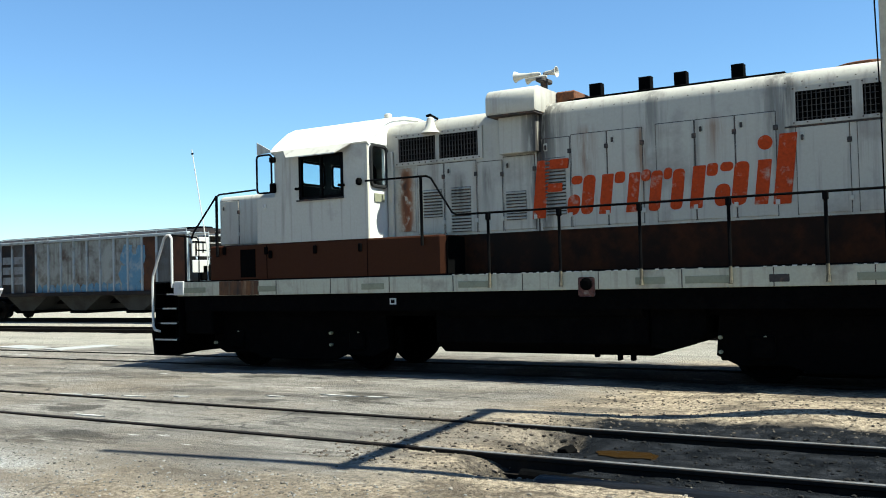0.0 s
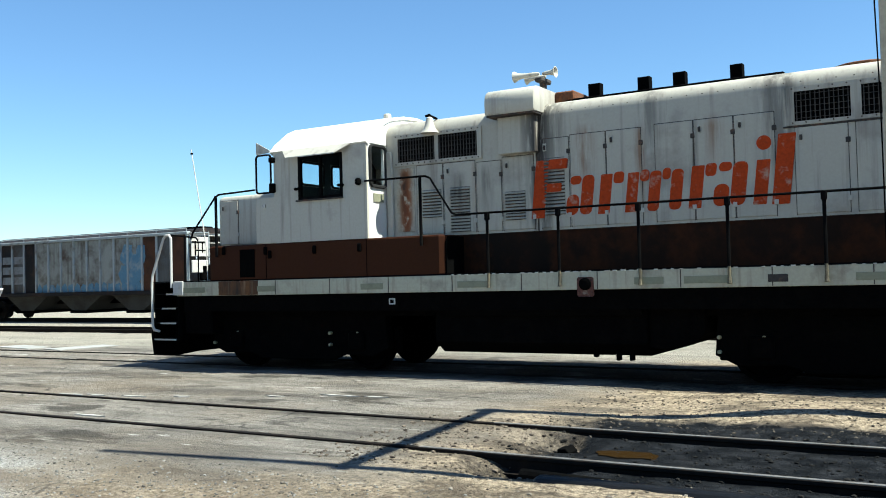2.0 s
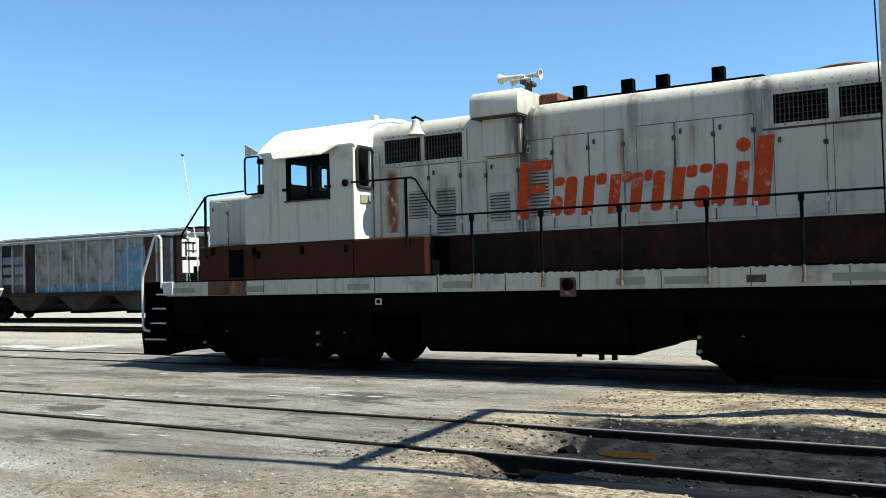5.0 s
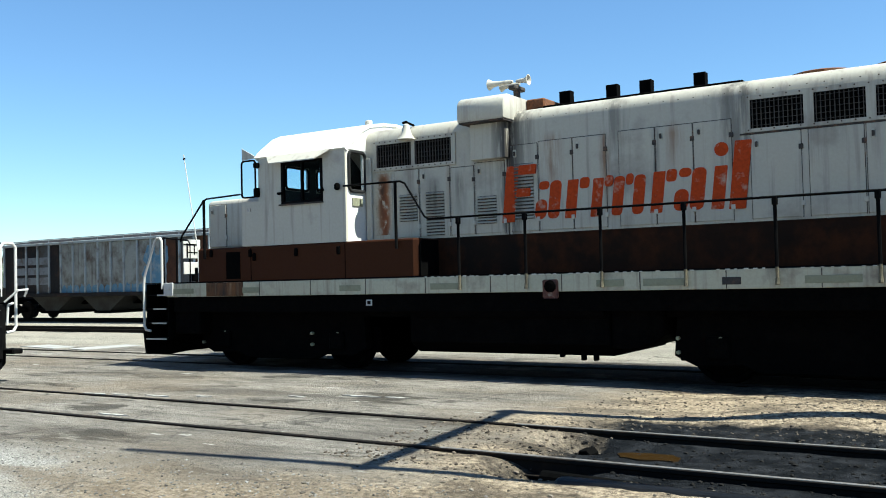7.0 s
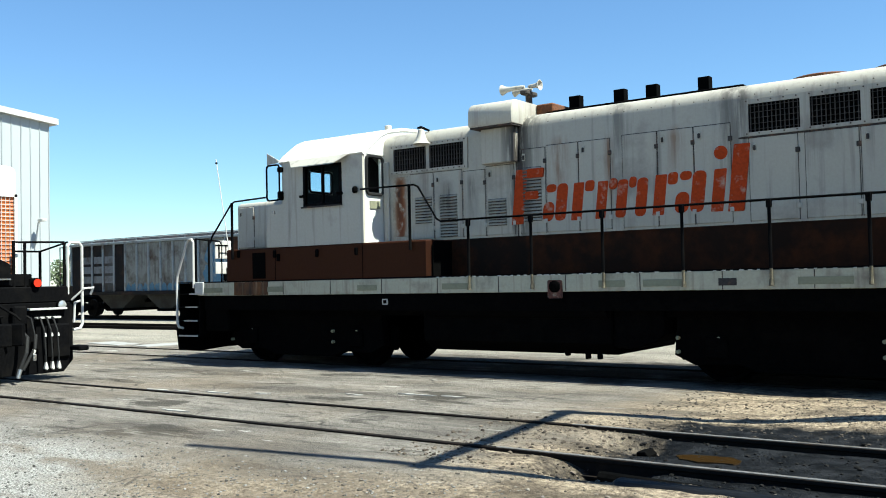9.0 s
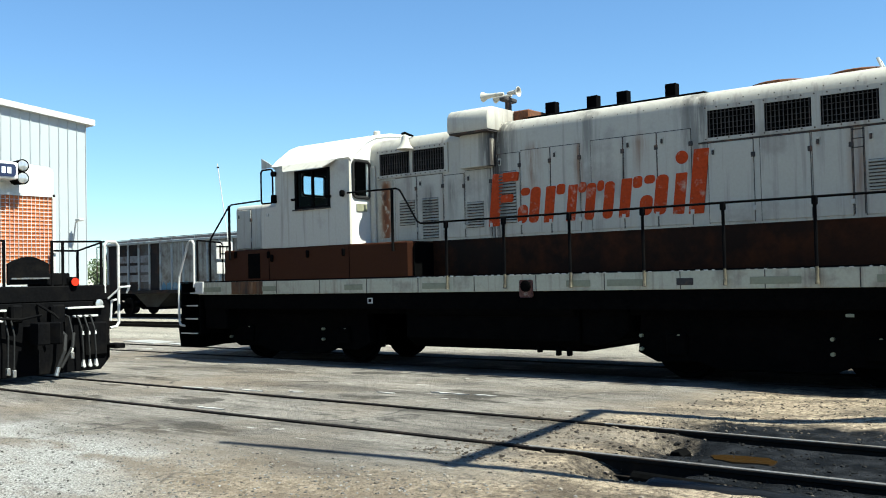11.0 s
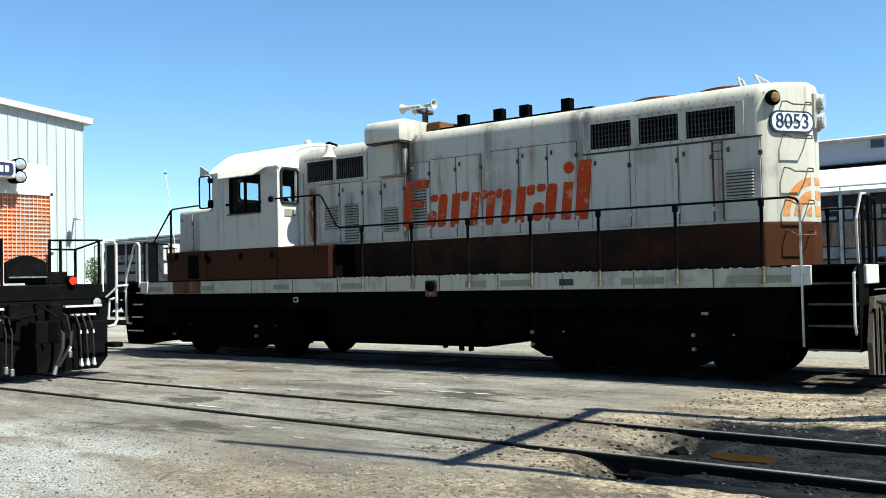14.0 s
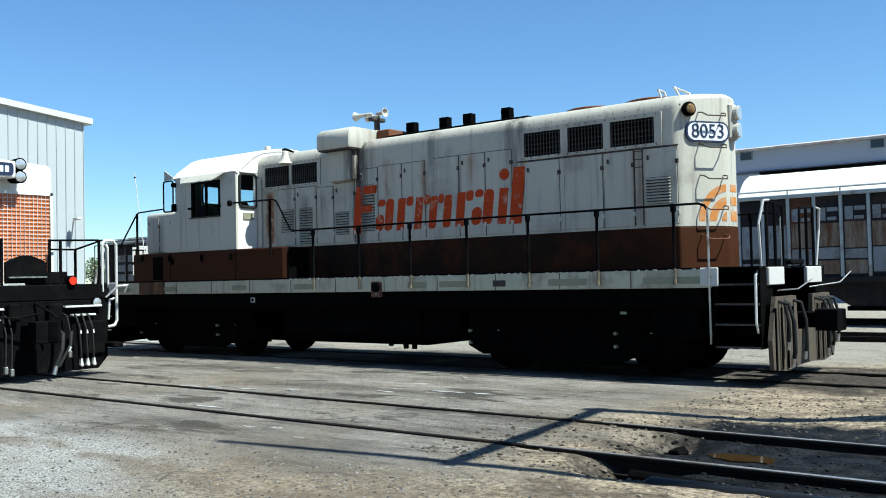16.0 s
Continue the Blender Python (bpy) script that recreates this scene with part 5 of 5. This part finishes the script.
def hopper(x0, label, skins, roof, bars, patches, crown=0.82, n=16, w=0.93, scabs=()):
    """A covered hopper car: ribbed side sheets, rounded roof, three hopper bays, end slopes, ladders, trucks."""
    car = thing("hopper_car", label, "hopper car", group="hopper cars on the far track")
    car.location = (x0, 30.0, 0)
    L = n * w
    b = B()
    prism(b, [(-1.45, 1.3), (1.45, 1.3), (1.45, 3.78), (-1.45, 3.78)], "x", 1.2, L - 1.2)
    prism(b, [(0, 3.78), (L, 3.78), (L, 3.3), (L - 2.6, 1.3), (2.6, 1.3), (0, 3.3)], "y", -1.40, 1.40)
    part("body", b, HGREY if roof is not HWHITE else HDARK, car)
    for i in range(n):
        b = B()
        box(b, i * w + 0.04, (i + 1) * w - 0.04, -1.485, -1.45, 1.32, 3.68, 0.004)
        part("side_sheet", b, skins[i % len(skins)], car)
    for i in range(n + 1):
        b = B()
        box(b, i * w - 0.045, i * w + 0.045, -1.56, -1.40, 1.25, 3.72, 0.012)
        part("rib", b, HRIB, car)
    for z0, z1, nm, mt in ((3.70, 3.82, "top_chord", HRIB), (1.14, 1.32, "side_sill", HDARK)):
        b = B()
        box(b, -0.1, L + 0.1, -1.60, -1.38, z0, z1, 0.015)
        part(nm, b, mt, car)
    b = B()
    prism(b, [(-1.5, 3.80)] + [(1.5 * math.sin(radians(a)) / math.sin(radians(60)), 3.80 + crown * (math.cos(radians(a)) - 0.5) * 2) for a in range(-60, 61, 12)] + [(1.5, 3.80)], "x", 0, L)
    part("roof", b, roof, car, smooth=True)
    b = B()
    tube(b, [(0, -1.52, 3.95), (L, -1.52, 3.95)], 0.03, 6)
    for i in range(0, n + 1, 2):
        rod(b, (i * w, -1.52, 3.8), (i * w, -1.52, 3.95), 0.02, n=6)
    part("running_board", b, HRIB, car)
    b = B()
    box(b, 0.3, L - 0.3, -0.35, 0.35, 3.80 + crown, 3.88 + crown, 0.01)
    part("roof_walk", b, SOOT, car)
    for k in range(3):
        c = L / 2 + (k - 1) * 3.9
        b = B()
        prism(b, [(c - 1.85, 1.3), (c - 0.45, 0.42), (c + 0.45, 0.42), (c + 1.85, 1.3)], "y", -1.25, 1.25, 0.02)
        part("hopper_bay", b, HBAY if roof is not HWHITE else HDARK, car)
        b = B()
        box(b, c - 0.6, c + 0.6, -1.3, 1.3, 0.32, 0.45, 0.02)
        part("outlet_gate", b, SOOT, car)
    b = B()
    box(b, -1.3, L + 1.3, -0.3, 0.3, 0.75, 1.05, 0.02)
    box(b, -1.35, -1.2, -1.4, 1.4, 0.85, 1.15, 0.02)
    box(b, L + 1.2, L + 1.35, -1.4, 1.4, 0.85, 1.15, 0.02)
    part("centre_sill", b, SOOT, car)
    for e in (0, 1):
        u = -1.2 if e == 0 else L + 1.2
        inner = 0 if e == 0 else L
        for yy in (-1.42, 1.42):
            b = B()
            rod(b, (u, yy, 1.0), (inner, yy, 3.78), 0.05, n=6)
            rod(b, (u, yy, 1.0), (u, yy, 3.70), 0.03, n=6)
            rod(b, (u, yy, 3.70), (inner, yy, 3.76), 0.03, n=6)
            part("end_post", b, HRIB if e else HDARK, car)
        b = B()
        for i in range(9):
            z = 1.1 + i * 0.31
            rod(b, (u, -1.42, z), (u, -1.0, z), 0.016, n=6)
        for yy in (-1.42, -1.0):
            rod(b, (u, yy, 0.9), (u, yy, 3.75), 0.02, n=6)
        part("ladder", b, WHITERAIL, car)
        b = B()
        box(b, min(u, inner), max(u, inner), -0.9, 0.9, 3.62, 3.66)
        part("end_platform", b, HRIB, car)
        b = B()
        rod(b, (u, 0.3, 2.2), (u + (0.1 if e else -0.1), 0.3, 2.2), 0.28, n=18)
        part("brake_wheel", b, SOOT, car)
        b = B()
        box(b, *sorted((u, u + (0.75 if e else -0.75))), -0.12, 0.12, 0.7, 1.0, 0.03)
        part("coupler", b, SOOT, car)
        c = -0.1 if e == 0 else L + 0.1
        tr = new("truck")
        tr.parent = car
        for s in (-1, 1):
            b = B()
            prism(b, [(c - 1.2, 0.38), (c - 1.15, 0.58), (c - 0.4, 0.78), (c + 0.4, 0.78), (c + 1.15, 0.58), (c + 1.2, 0.38), (c + 0.7, 0.36), (c + 0.4, 0.22), (c - 0.4, 0.22), (c - 0.7, 0.36)], "y", s * 1.0 - 0.06, s * 1.0 + 0.06, 0.015)
            part("side_frame", b, SOOT, tr)
        for d in (-0.89, 0.89):
            b = B()
            for s in (-1, 1):
                rod(b, (c + d, s * 0.69, 0.46), (c + d, s * 0.82, 0.46), 0.46, n=24)
            rod(b, (c + d, -0.7, 0.46), (c + d, 0.7, 0.46), 0.08, n=10)
            part("wheelset", b, RAILSIDE, tr)
    for u0, u1, z0, z1 in bars:
        b = B()
        box(b, u0, u1, -1.494, -1.480, z0, z1)
        part("stencil_bar", b, BAR, car)
    for u0, u1, z0, z1 in scabs:
        b = B()
        box(b, u0, u1, -1.492, -1.480, z0, z1)
        part("rusty_panel", b, HSCAB, car, "pale paint with brown rust runs")
    for i, (u, z, r) in enumerate(patches):
        rr = random.Random(40 + i)
        b = B()
        prism(b, [(u + r * math.cos(a) * (0.7 + 0.5 * rr.random()), z + 1.3 * r * math.sin(a) * (0.7 + 0.5 * rr.random())) for a in [k * math.pi / 7 for k in range(14)]], "y", -1.4925 - 0.0006 * i, -1.478)
        part("spray_paint", b, HBLUE, car, "faded blue spray paint")
    return car


bars1 = [(1.05 + k * 0.93, 1.05 + k * 0.93 + 0.7, z, z + 0.36) for k in range(3) for z in (1.75, 2.25, 2.75)]
hopper(-44.7, "grey hopper car streaked with rust and blue spray paint", [HDARK, HDARK, HDARK, HGREY, HDARK, HPALE, HPALE, HPALE, HPALE, HPALE, HPALE, HPALE, HPALE, HRUST, HGREY, HRUST], HDARK, bars1,
       [(11.1, 2.9, 0.45), (11.7, 2.35, 0.5), (10.9, 2.1, 0.4), (12.0, 2.95, 0.35), (11.4, 1.75, 0.4)] + [(5.12 + k * 0.93 + d, 1.46, 0.2) for k in range(8) for d in (-0.22, 0.2)], 0.22)
hopper(-27.0, "pale grey hopper car with rust runs", [HWHITE, HGREY, HWHITE, HRUST], HWHITE, [(3.0, 4.5, 2.2, 2.8)], [])
W3 = 0.755
bars3 = [(k * W3 + p, k * W3 + q, z0, z1) for k in range(2, 11) for p, q, z0, z1 in ((0.10, 0.32, 2.98, 3.36), (0.36, 0.66, 3.24, 3.36), (0.36, 0.62, 2.98, 3.08))]
bars3 += [(k * W3 + 0.08, k * W3 + 0.68, z0, z1) for k, z0, z1 in ((0, 1.9, 2.9), (1, 1.9, 2.9), (2, 1.45, 2.15), (3, 1.85, 2.18), (4, 1.85, 2.12), (5, 1.45, 2.16), (6, 1.9, 2.15), (8, 1.5, 2.1), (0, 1.4, 1.75))]
scabs3 = [(k * W3 + 0.08, k * W3 + 0.68, z0, z1) for k, z0, z1 in ((2, 2.2, 2.92), (3, 2.22, 2.9), (4, 2.16, 2.92), (5, 2.2, 2.9), (6, 2.2, 2.92), (7, 1.4, 2.9), (8, 2.15, 2.92), (4, 1.4, 1.8), (3, 1.4, 1.8), (6, 1.4, 1.85))]
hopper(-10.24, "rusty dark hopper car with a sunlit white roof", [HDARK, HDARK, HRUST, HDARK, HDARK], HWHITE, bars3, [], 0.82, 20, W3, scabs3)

# ---- long building beyond the tracks ----
BLUEWALL = material("pale_wall", (0.32, 0.35, 0.42), 0.7, stain=(0.30, 0.33, 0.38), amount=0.35, scale=0.4, bump=0.03, vary=0.04)
ROOFRUST = material("rusty_roof", (0.50, 0.47, 0.44), 0.6, stain=(0.20, 0.10, 0.07), amount=0.85, scale=1.1, bump=0.1, vary=0.1, stretch=(1.0, 0.2, 1))
WALLSTRIP = material("strip_blue", (0.10, 0.115, 0.15), 0.8, stain=(0.03, 0.035, 0.05), amount=0.7, scale=0.6, bump=0.05, vary=0.2)
hall = thing("long_building", "long pale building with a rust-streaked metal roof", "building")
b = B()
box(b, -22, 45, 48.0, 60, -0.2, 7.80)
part("wall", b, BLUEWALL, hall)
b = B()
prism(b, [(47.7, 7.84), (54, 8.72), (60.3, 7.84), (60.3, 7.74), (47.7, 7.74)], "x", -22.5, 45.5)
part("roof", b, ROOFRUST, hall)
# dark blue-grey strip along the wall below the windows
b = B()
box(b, -22.1, 45.1, 47.9, 48.02, 6.55, 6.68)
part("wall_strip", b, WALLSTRIP, hall)
for u in (-16.73, -10.37, -4.0, 2.3):
    b = B()
    box(b, u - 0.33, u + 0.33, 47.93, 48.02, 7.27, 7.74)
    win = part("window", b, HRIB, hall)
    b = B()
    box(b, u - 0.29, u + 0.29, 47.91, 47.94, 7.31, 7.70)
    part("pane", b, DARKGLASS, win)

# ---- far trees ----
LEAF = material("leaves", (0.075, 0.105, 0.04), 0.8, stain=(0.04, 0.06, 0.022), amount=0.6, scale=2.0, bump=0.0, vary=0.3)
BARK = material("bark", (0.10, 0.075, 0.055), 0.9, bump=0.4, vary=0.3)


def tree(x, y, h, seed):
    r = random.Random(seed)
    tr = thing("tree", "distant green broadleaf tree beyond the yard", "tree", group="far trees", at=pose(x, y, -0.15))
    b = B()
    rod(b, (0, 0, 0), (0.1, 0, h * 0.5), 0.18, 0.1, 8)
    for k in range(5):
        a = k * 1.26
        rod(b, (0.08, 0, h * (0.3 + 0.04 * k)), (h * 0.22 * math.cos(a), h * 0.22 * math.sin(a), h * 0.62), 0.07, 0.03, 6)
    part("trunk", b, BARK, tr)
    vs, fs = [], []
    for k in range(900):
        a, q, e = r.uniform(0, 6.28), r.random() ** 0.45, r.uniform(-1, 1)
        rad = h * 0.34 * (0.75 + 0.35 * math.sin(3 * a + seed))
        c = Vector((rad * q * math.cos(a) * math.sqrt(1 - e * e * 0.8), rad * q * math.sin(a) * math.sqrt(1 - e * e * 0.8), h * 0.64 + h * 0.34 * q * e))
        t = Euler((r.uniform(0, 6), r.uniform(0, 6), r.uniform(0, 6))).to_matrix()
        s = r.uniform(0.1, 0.24)
        i = len(vs)
        vs += [c + t @ Vector(p) for p in ((-s, 0, 0), (0, -s * 0.6, 0.03), (s, 0, 0), (0, s * 0.6, 0.03))]
        fs.append((i, i + 1, i + 2, i + 3))
    m = bpy.data.meshes.new("crown")
    m.from_pydata(vs, [], fs)
    m.materials.append(LEAF)
    part("crown", m, None, tr)


for i, (x, y, h) in enumerate(((-104, 62, 5.0), (-100, 63, 4.0), (-112, 66, 5.5), (-122, 76, 6.0), (-135, 90, 6.5))):
    tree(x, y, h, 60 + i)

# ---- locomotive parked on the near track, its end towards the yard ----
CY, XF = 8.10, -15.0
engine = thing("parked_locomotive", "black and white parked locomotive with an orange radiator screen", "locomotive", at=pose(XF, CY, 0))


def add(name, b, mat, label="", parent=None, smooth=False):
    return part(name, b, mat, parent or engine, label, smooth)


HOT = material("screen_orange", (0.50, 0.135, 0.030), 0.6, stain=(0.34, 0.08, 0.018), amount=0.4, scale=3.0, bump=0.05, vary=0.08)
b = B()
prism(b, hood_section(1.02, 1.62, 3.78, 0.12, 0.05), "x", -17.0, -1.0, 0.05, 2)
hood2 = add("hood", b, CLEANSUNWHITE, "clean white hood end in full sun", smooth=True)
b = B()
box(b, -1.0, -0.985, -0.95, 0.95, 1.66, 3.22)
add("radiator_core", b, HOT, "orange core behind the screen")
b = B()
n = 24
for i in range(n + 1):
    y = -0.95 + 1.9 * i / n
    box(b, -0.975, -0.965, y - 0.0045, y + 0.0045, 1.66, 3.22)
n = 22
for i in range(n + 1):
    z = 1.66 + 1.56 * i / n
    box(b, -0.972, -0.962, -0.95, 0.95, z - 0.0045, z + 0.0045)
tagged(add("screen", b, WHITERAIL), "white wire screen over the radiator", kind="stuff")
b = B()
for y0, y1, z0, z1 in ((-1.0, -0.95, 1.62, 3.27), (0.95, 1.0, 1.62, 3.27), (-1.0, 1.0, 3.22, 3.27), (-1.0, 1.0, 1.62, 1.66)):
    box(b, -1.0, -0.95, y0, y1, z0, z1)
add("screen_frame", b, CLEANSUNWHITE)
b = B()
box(b, -1.0, -0.62, -0.50, 0.14, 3.46, 3.76, 0.03, 2)
housing = add("number_housing", b, CLEANSUNWHITE, "white housing with number board and lamps")
b = B()
ring = arc(0.03, 3.66, 0.06, 0, 90, 4) + arc(-0.40, 3.66, 0.06, 90, 180, 4) + arc(-0.40, 3.56, 0.06, 180, 270, 4) + arc(0.03, 3.56, 0.06, 270, 360, 4)
prism(b, ring, "x", -0.63, -0.61)
bd = part("number_board", b, NAVY, housing)
b = B()
for y in (-0.34, -0.24, -0.13, -0.03):
    box(b, -0.611, -0.604, y - 0.035, y + 0.035, 3.555, 3.665)
part("figure_bar", b, SIGNWHITE, bd)
for y in (-0.62, 0.26):
    for z in (3.50, 3.72):
        b = B()
        rod(b, (-0.98, y, z), (-0.70, y, z), 0.10, 0.115, 18)
        rim = part("headlight", b, SOOT, housing)
        b = B()
        lathe(b, [(0.095, 0.0), (0.085, 0.02), (0.04, 0.035), (0.005, 0.04)], Matrix.Translation((-0.70, y, z)) @ Euler((0, radians(90), 0)).to_matrix().to_4x4(), 18)
        part("headlight_lens", b, LENS, rim, smooth=True)
b = B()
box(b, -17.0, 0.0, -1.5, 1.5, 1.32, 1.60, 0.02)
add("platform", b, BLACK)
b = B()
box(b, -16.0, -1.0, -1.05, 1.05, 0.95, 1.32)
add("underframe", b, SOOT)
b = B()
box(b, -11.5, -5.5, -1.3, 1.3, 0.4, 1.1, 0.1, 2)
add("fuel_tank", b, SOOT)
truck(engine, -3.4)
truck(engine, -13.4)
b = B()
prism(b, [(-1.48, 1.32), (-1.48, 0.3), (-1.3, 0.10), (1.3, 0.10), (1.48, 0.3), (1.48, 1.32)], "x", -0.1, 0.0, 0.015)
pilot = add("pilot", b, BLACK)
for y0, y1, z in ((-1.3, -0.45, 1.21), (0.62, 1.32, 1.21), (-1.35, -0.5, 1.04), (0.75, 1.2, 1.06)):
    b = B()
    box(b, -0.02, 0.09, y0, y1, z - 0.018, z + 0.018, 0.006)
    add("step_edge", b, WHITERAIL, "white edge of the end footboard")
b = B()
ring = [(-0.36, 1.63), (0.36, 1.63), (0.36, 1.98)] + [(0.36 - 0.72 * i / 8, 1.98 + 0.12 * math.sin(math.pi * i / 8)) for i in range(9)] + [(-0.36, 1.98)]
prism(b, ring[:3] + ring[4:-2] + ring[-1:], "x", -0.1, -0.04, 0.01)
ds = add("drop_step", b, BLACK)
b = B()
box(b, -0.04, 0.02, -0.33, 0.33, 1.72, 1.745)
part("step_strip", b, STEEL, ds)
end_rail = new("end_rail")
end_rail.parent = engine
for s in (-1, 1):
    for x, y, z in ((-0.06, 0.42, 2.38), (-0.06, 0.62, 2.38), (-0.06, 1.36, 2.38), (-0.9, 1.40, 2.26), (-0.9, 0.9, 2.24)):
        b = B()
        rod(b, (x, s * y, 1.6), (x, s * y, z), 0.026, n=8)
        part("post", b, BLACK, end_rail)
    for p, q in (((-0.06, s * 0.42, 2.36), (-0.06, s * 1.36, 2.38)), ((-0.9, s * 1.40, 2.24), (-0.06, s * 1.42, 2.38)), ((-0.9, s * 0.9, 2.24), (-0.9, s * 1.40, 2.24))):
        b = B()
        tube(b, [p, q], 0.018)
        part("rail", b, BLACK, end_rail)
for s in (-1, 1):
    b = B()
    tube(b, [(-0.02, s * 1.40, 1.45), (-0.02, s * 1.40, 2.30), (-0.02, s * 1.45, 2.37), (-0.02, s * 1.62, 2.37), (-0.02, s * 1.68, 2.30), (-0.02, s * 1.68, 0.92), (-0.02, s * 1.63, 0.84), (-0.02, s * 1.5, 0.82)], 0.025)
    tube(b, [(0.02, s * 1.44, 1.35), (0.2, s * 1.58, 1.55), (0.25, s * 1.72, 1.56), (0.2, s * 1.70, 1.44)], 0.018)
    tube(b, [(0.0, s * 1.62, 1.33), (0.0, s * 1.52, 1.30), (0.0, s * 1.5, 0.95)], 0.02)
    add("grab_rail", b, WHITERAIL, "white bent grab rail at the steps")
    b = B()
    rod(b, (-0.05, s * 0.78, 1.66), (0.05, s * 0.78, 1.66), 0.075, n=16)
    box(b, -0.12, -0.03, s * 0.78 - 0.1, s * 0.78 + 0.1, 1.58, 1.75, 0.02)
    ml = add("marker_lamp", b, SOOT)
    b = B()
    rod(b, (0.045, s * 0.78, 1.66), (0.065, s * 0.78, 1.66), 0.07, n=16)
    part("red_lens", b, REDLENS, ml, "bright red lens")
    b = B()
    rod(b, (-0.04, s * 1.24, 1.27), (0.06, s * 1.24, 1.27), 0.09, n=16)
    dl = add("ditch_light", b, SOOT)
    b = B()
    lathe(b, [(0.078, 0.0), (0.07, 0.015), (0.03, 0.028), (0.005, 0.03)], Matrix.Translation((0.06, s * 1.24, 1.27)) @ Euler((0, radians(90), 0)).to_matrix().to_4x4(), 16)
    part("ditch_lens", b, LENS, dl, smooth=True)
    for k, y in enumerate((0.78, 0.90, 1.02)):
        b = B()
        tube(b, [(0.02, s * y, 1.08), (0.13, s * y, 1.06), (0.20, s * (y + 0.03), 0.85), (0.21, s * (y + 0.05), 0.45), (0.19, s * (y + 0.06), 0.28)], 0.015)
        hs = add("air_hose", b, RUBBER)
        b = B()
        prism(b, [(s * (y + 0.06) - 0.012, 0.31), (s * (y + 0.06) + 0.012, 0.31), (s * (y + 0.06) + 0.04, 0.19), (s * (y + 0.06) + 0.01, 0.17), (s * (y + 0.06) - 0.028, 0.20)], "x", 0.16, 0.215, 0.006)
        part("gladhand", b, WHITERAIL, hs)
        b = B()
        rod(b, (0.195, s * (y + 0.045), 0.80), (0.207, s * (y + 0.048), 0.74), 0.022, n=8)
        part("hose_clamp", b, WHITERAIL, hs)
for y, low in ((-0.52, 0.16), (-0.42, 0.12), (0.60, 0.34)):
    b = B()
    tube(b, [(0.02, y, 1.10), (0.12, y + 0.02, 1.06), (0.17, y + 0.05, 0.8), (0.17, y + 0.04, low + 0.1)], 0.014)
    hs = add("air_hose", b, RUBBER)
    b = B()
    box(b, 0.13, 0.21, y + 0.01, y + 0.07, low, low + 0.12, 0.012)
    part("gladhand", b, STEEL, hs)
b = B()
tube(b, [(0.1, 0.72, 0.78), (0.16, 0.66, 0.55), (0.14, 0.46, 0.20)], 0.028)
hs = add("air_hose", b, RUBBER)
b = B()
rod(b, (0.158, 0.655, 0.53), (0.15, 0.62, 0.44), 0.034, n=8)
part("hose_clamp", b, WHITERAIL, hs)
for y0, y1, z0, z1, d in ((-0.95, -0.62, 0.55, 1.0, 0.10), (0.98, 1.4, 0.35, 0.95, 0.06), (0.3, 0.55, 0.95, 1.28, 0.14), (-0.4, -0.2, 1.0, 1.3, 0.16)):
    b = B()
    box(b, 0.0, d, y0, y1, z0, z1, 0.03)
    add("pilot_bracket", b, BLACK)
b = B()
box(b, -0.5, -0.05, 0.2, 0.75, 1.60, 1.82, 0.02)
add("equipment_box", b, BLACK)
b = B()
tube(b, [(0.02, 0.45, 0.9), (0.3, 0.45, 0.75), (0.42, 0.36, 0.5), (0.40, 0.25, 0.22)], 0.03)
hose = add("brake_hose", b, RUBBER)
b = B()
rod(b, (0.40, 0.26, 0.24), (0.40, 0.22, 0.10), 0.035, n=8)
part("gladhand", b, STEEL, hose)
b = B()
box(b, -0.3, 0.35, -0.13, 0.13, 0.68, 0.95, 0.02)
prism(b, [(0.3, -0.17), (0.64, -0.22), (0.70, -0.05), (0.52, 0.0), (0.70, 0.12), (0.62, 0.22), (0.3, 0.18)], "z", 0.64, 1.0, 0.02)
add("coupler", b, BLACK, "grimy dark knuckle coupler")
b = B()
tube(b, [(0.05, -1.2, 1.12), (0.18, -0.9, 1.10), (0.25, -0.3, 1.06), (0.35, 0.0, 1.12)], 0.02)
tube(b, [(0.02, 0.1, 1.30), (0.3, 0.25, 1.12), (0.36, 0.3, 1.04)], 0.022)
add("uncoupling_lever", b, BLACK)
b = B()
box(b, -0.05, 0.28, 1.42, 1.62, 0.46, 0.55, 0.02)
add("foot_step", b, BLACK)

# ---- what moves: the locomotive rolls off to its front, its wheels turn ----
TRAVEL = [(0, 0.0), (1, -0.003), (2, -0.017), (3, -0.036), (3.5, -0.068), (4, -0.116), (4.8, -0.250), (5.6, -0.430), (6.5, -0.713), (7, -0.905), (7.5, -1.108), (8, -1.311), (8.5, -1.546), (9, -1.786),
          (9.5, -2.045), (10, -2.315), (10.5, -2.598), (11, -2.888), (11.5, -3.187), (12, -3.468), (12.5, -3.777), (13, -4.103), (13.5, -4.432), (14, -4.775), (14.5, -5.129), (15, -5.484), (15.5, -5.811), (16, -6.022)]


def motions():
    walk(loco, [(t, pose(s, 14.03, 0)) for t, s in TRAVEL])
    for ws in wheelsets:
        x, y, z = ws.location
        walk(ws, [(t, pose(x, y, z, 0, math.degrees(s / 0.508), 0)) for t, s in TRAVEL])


motions()
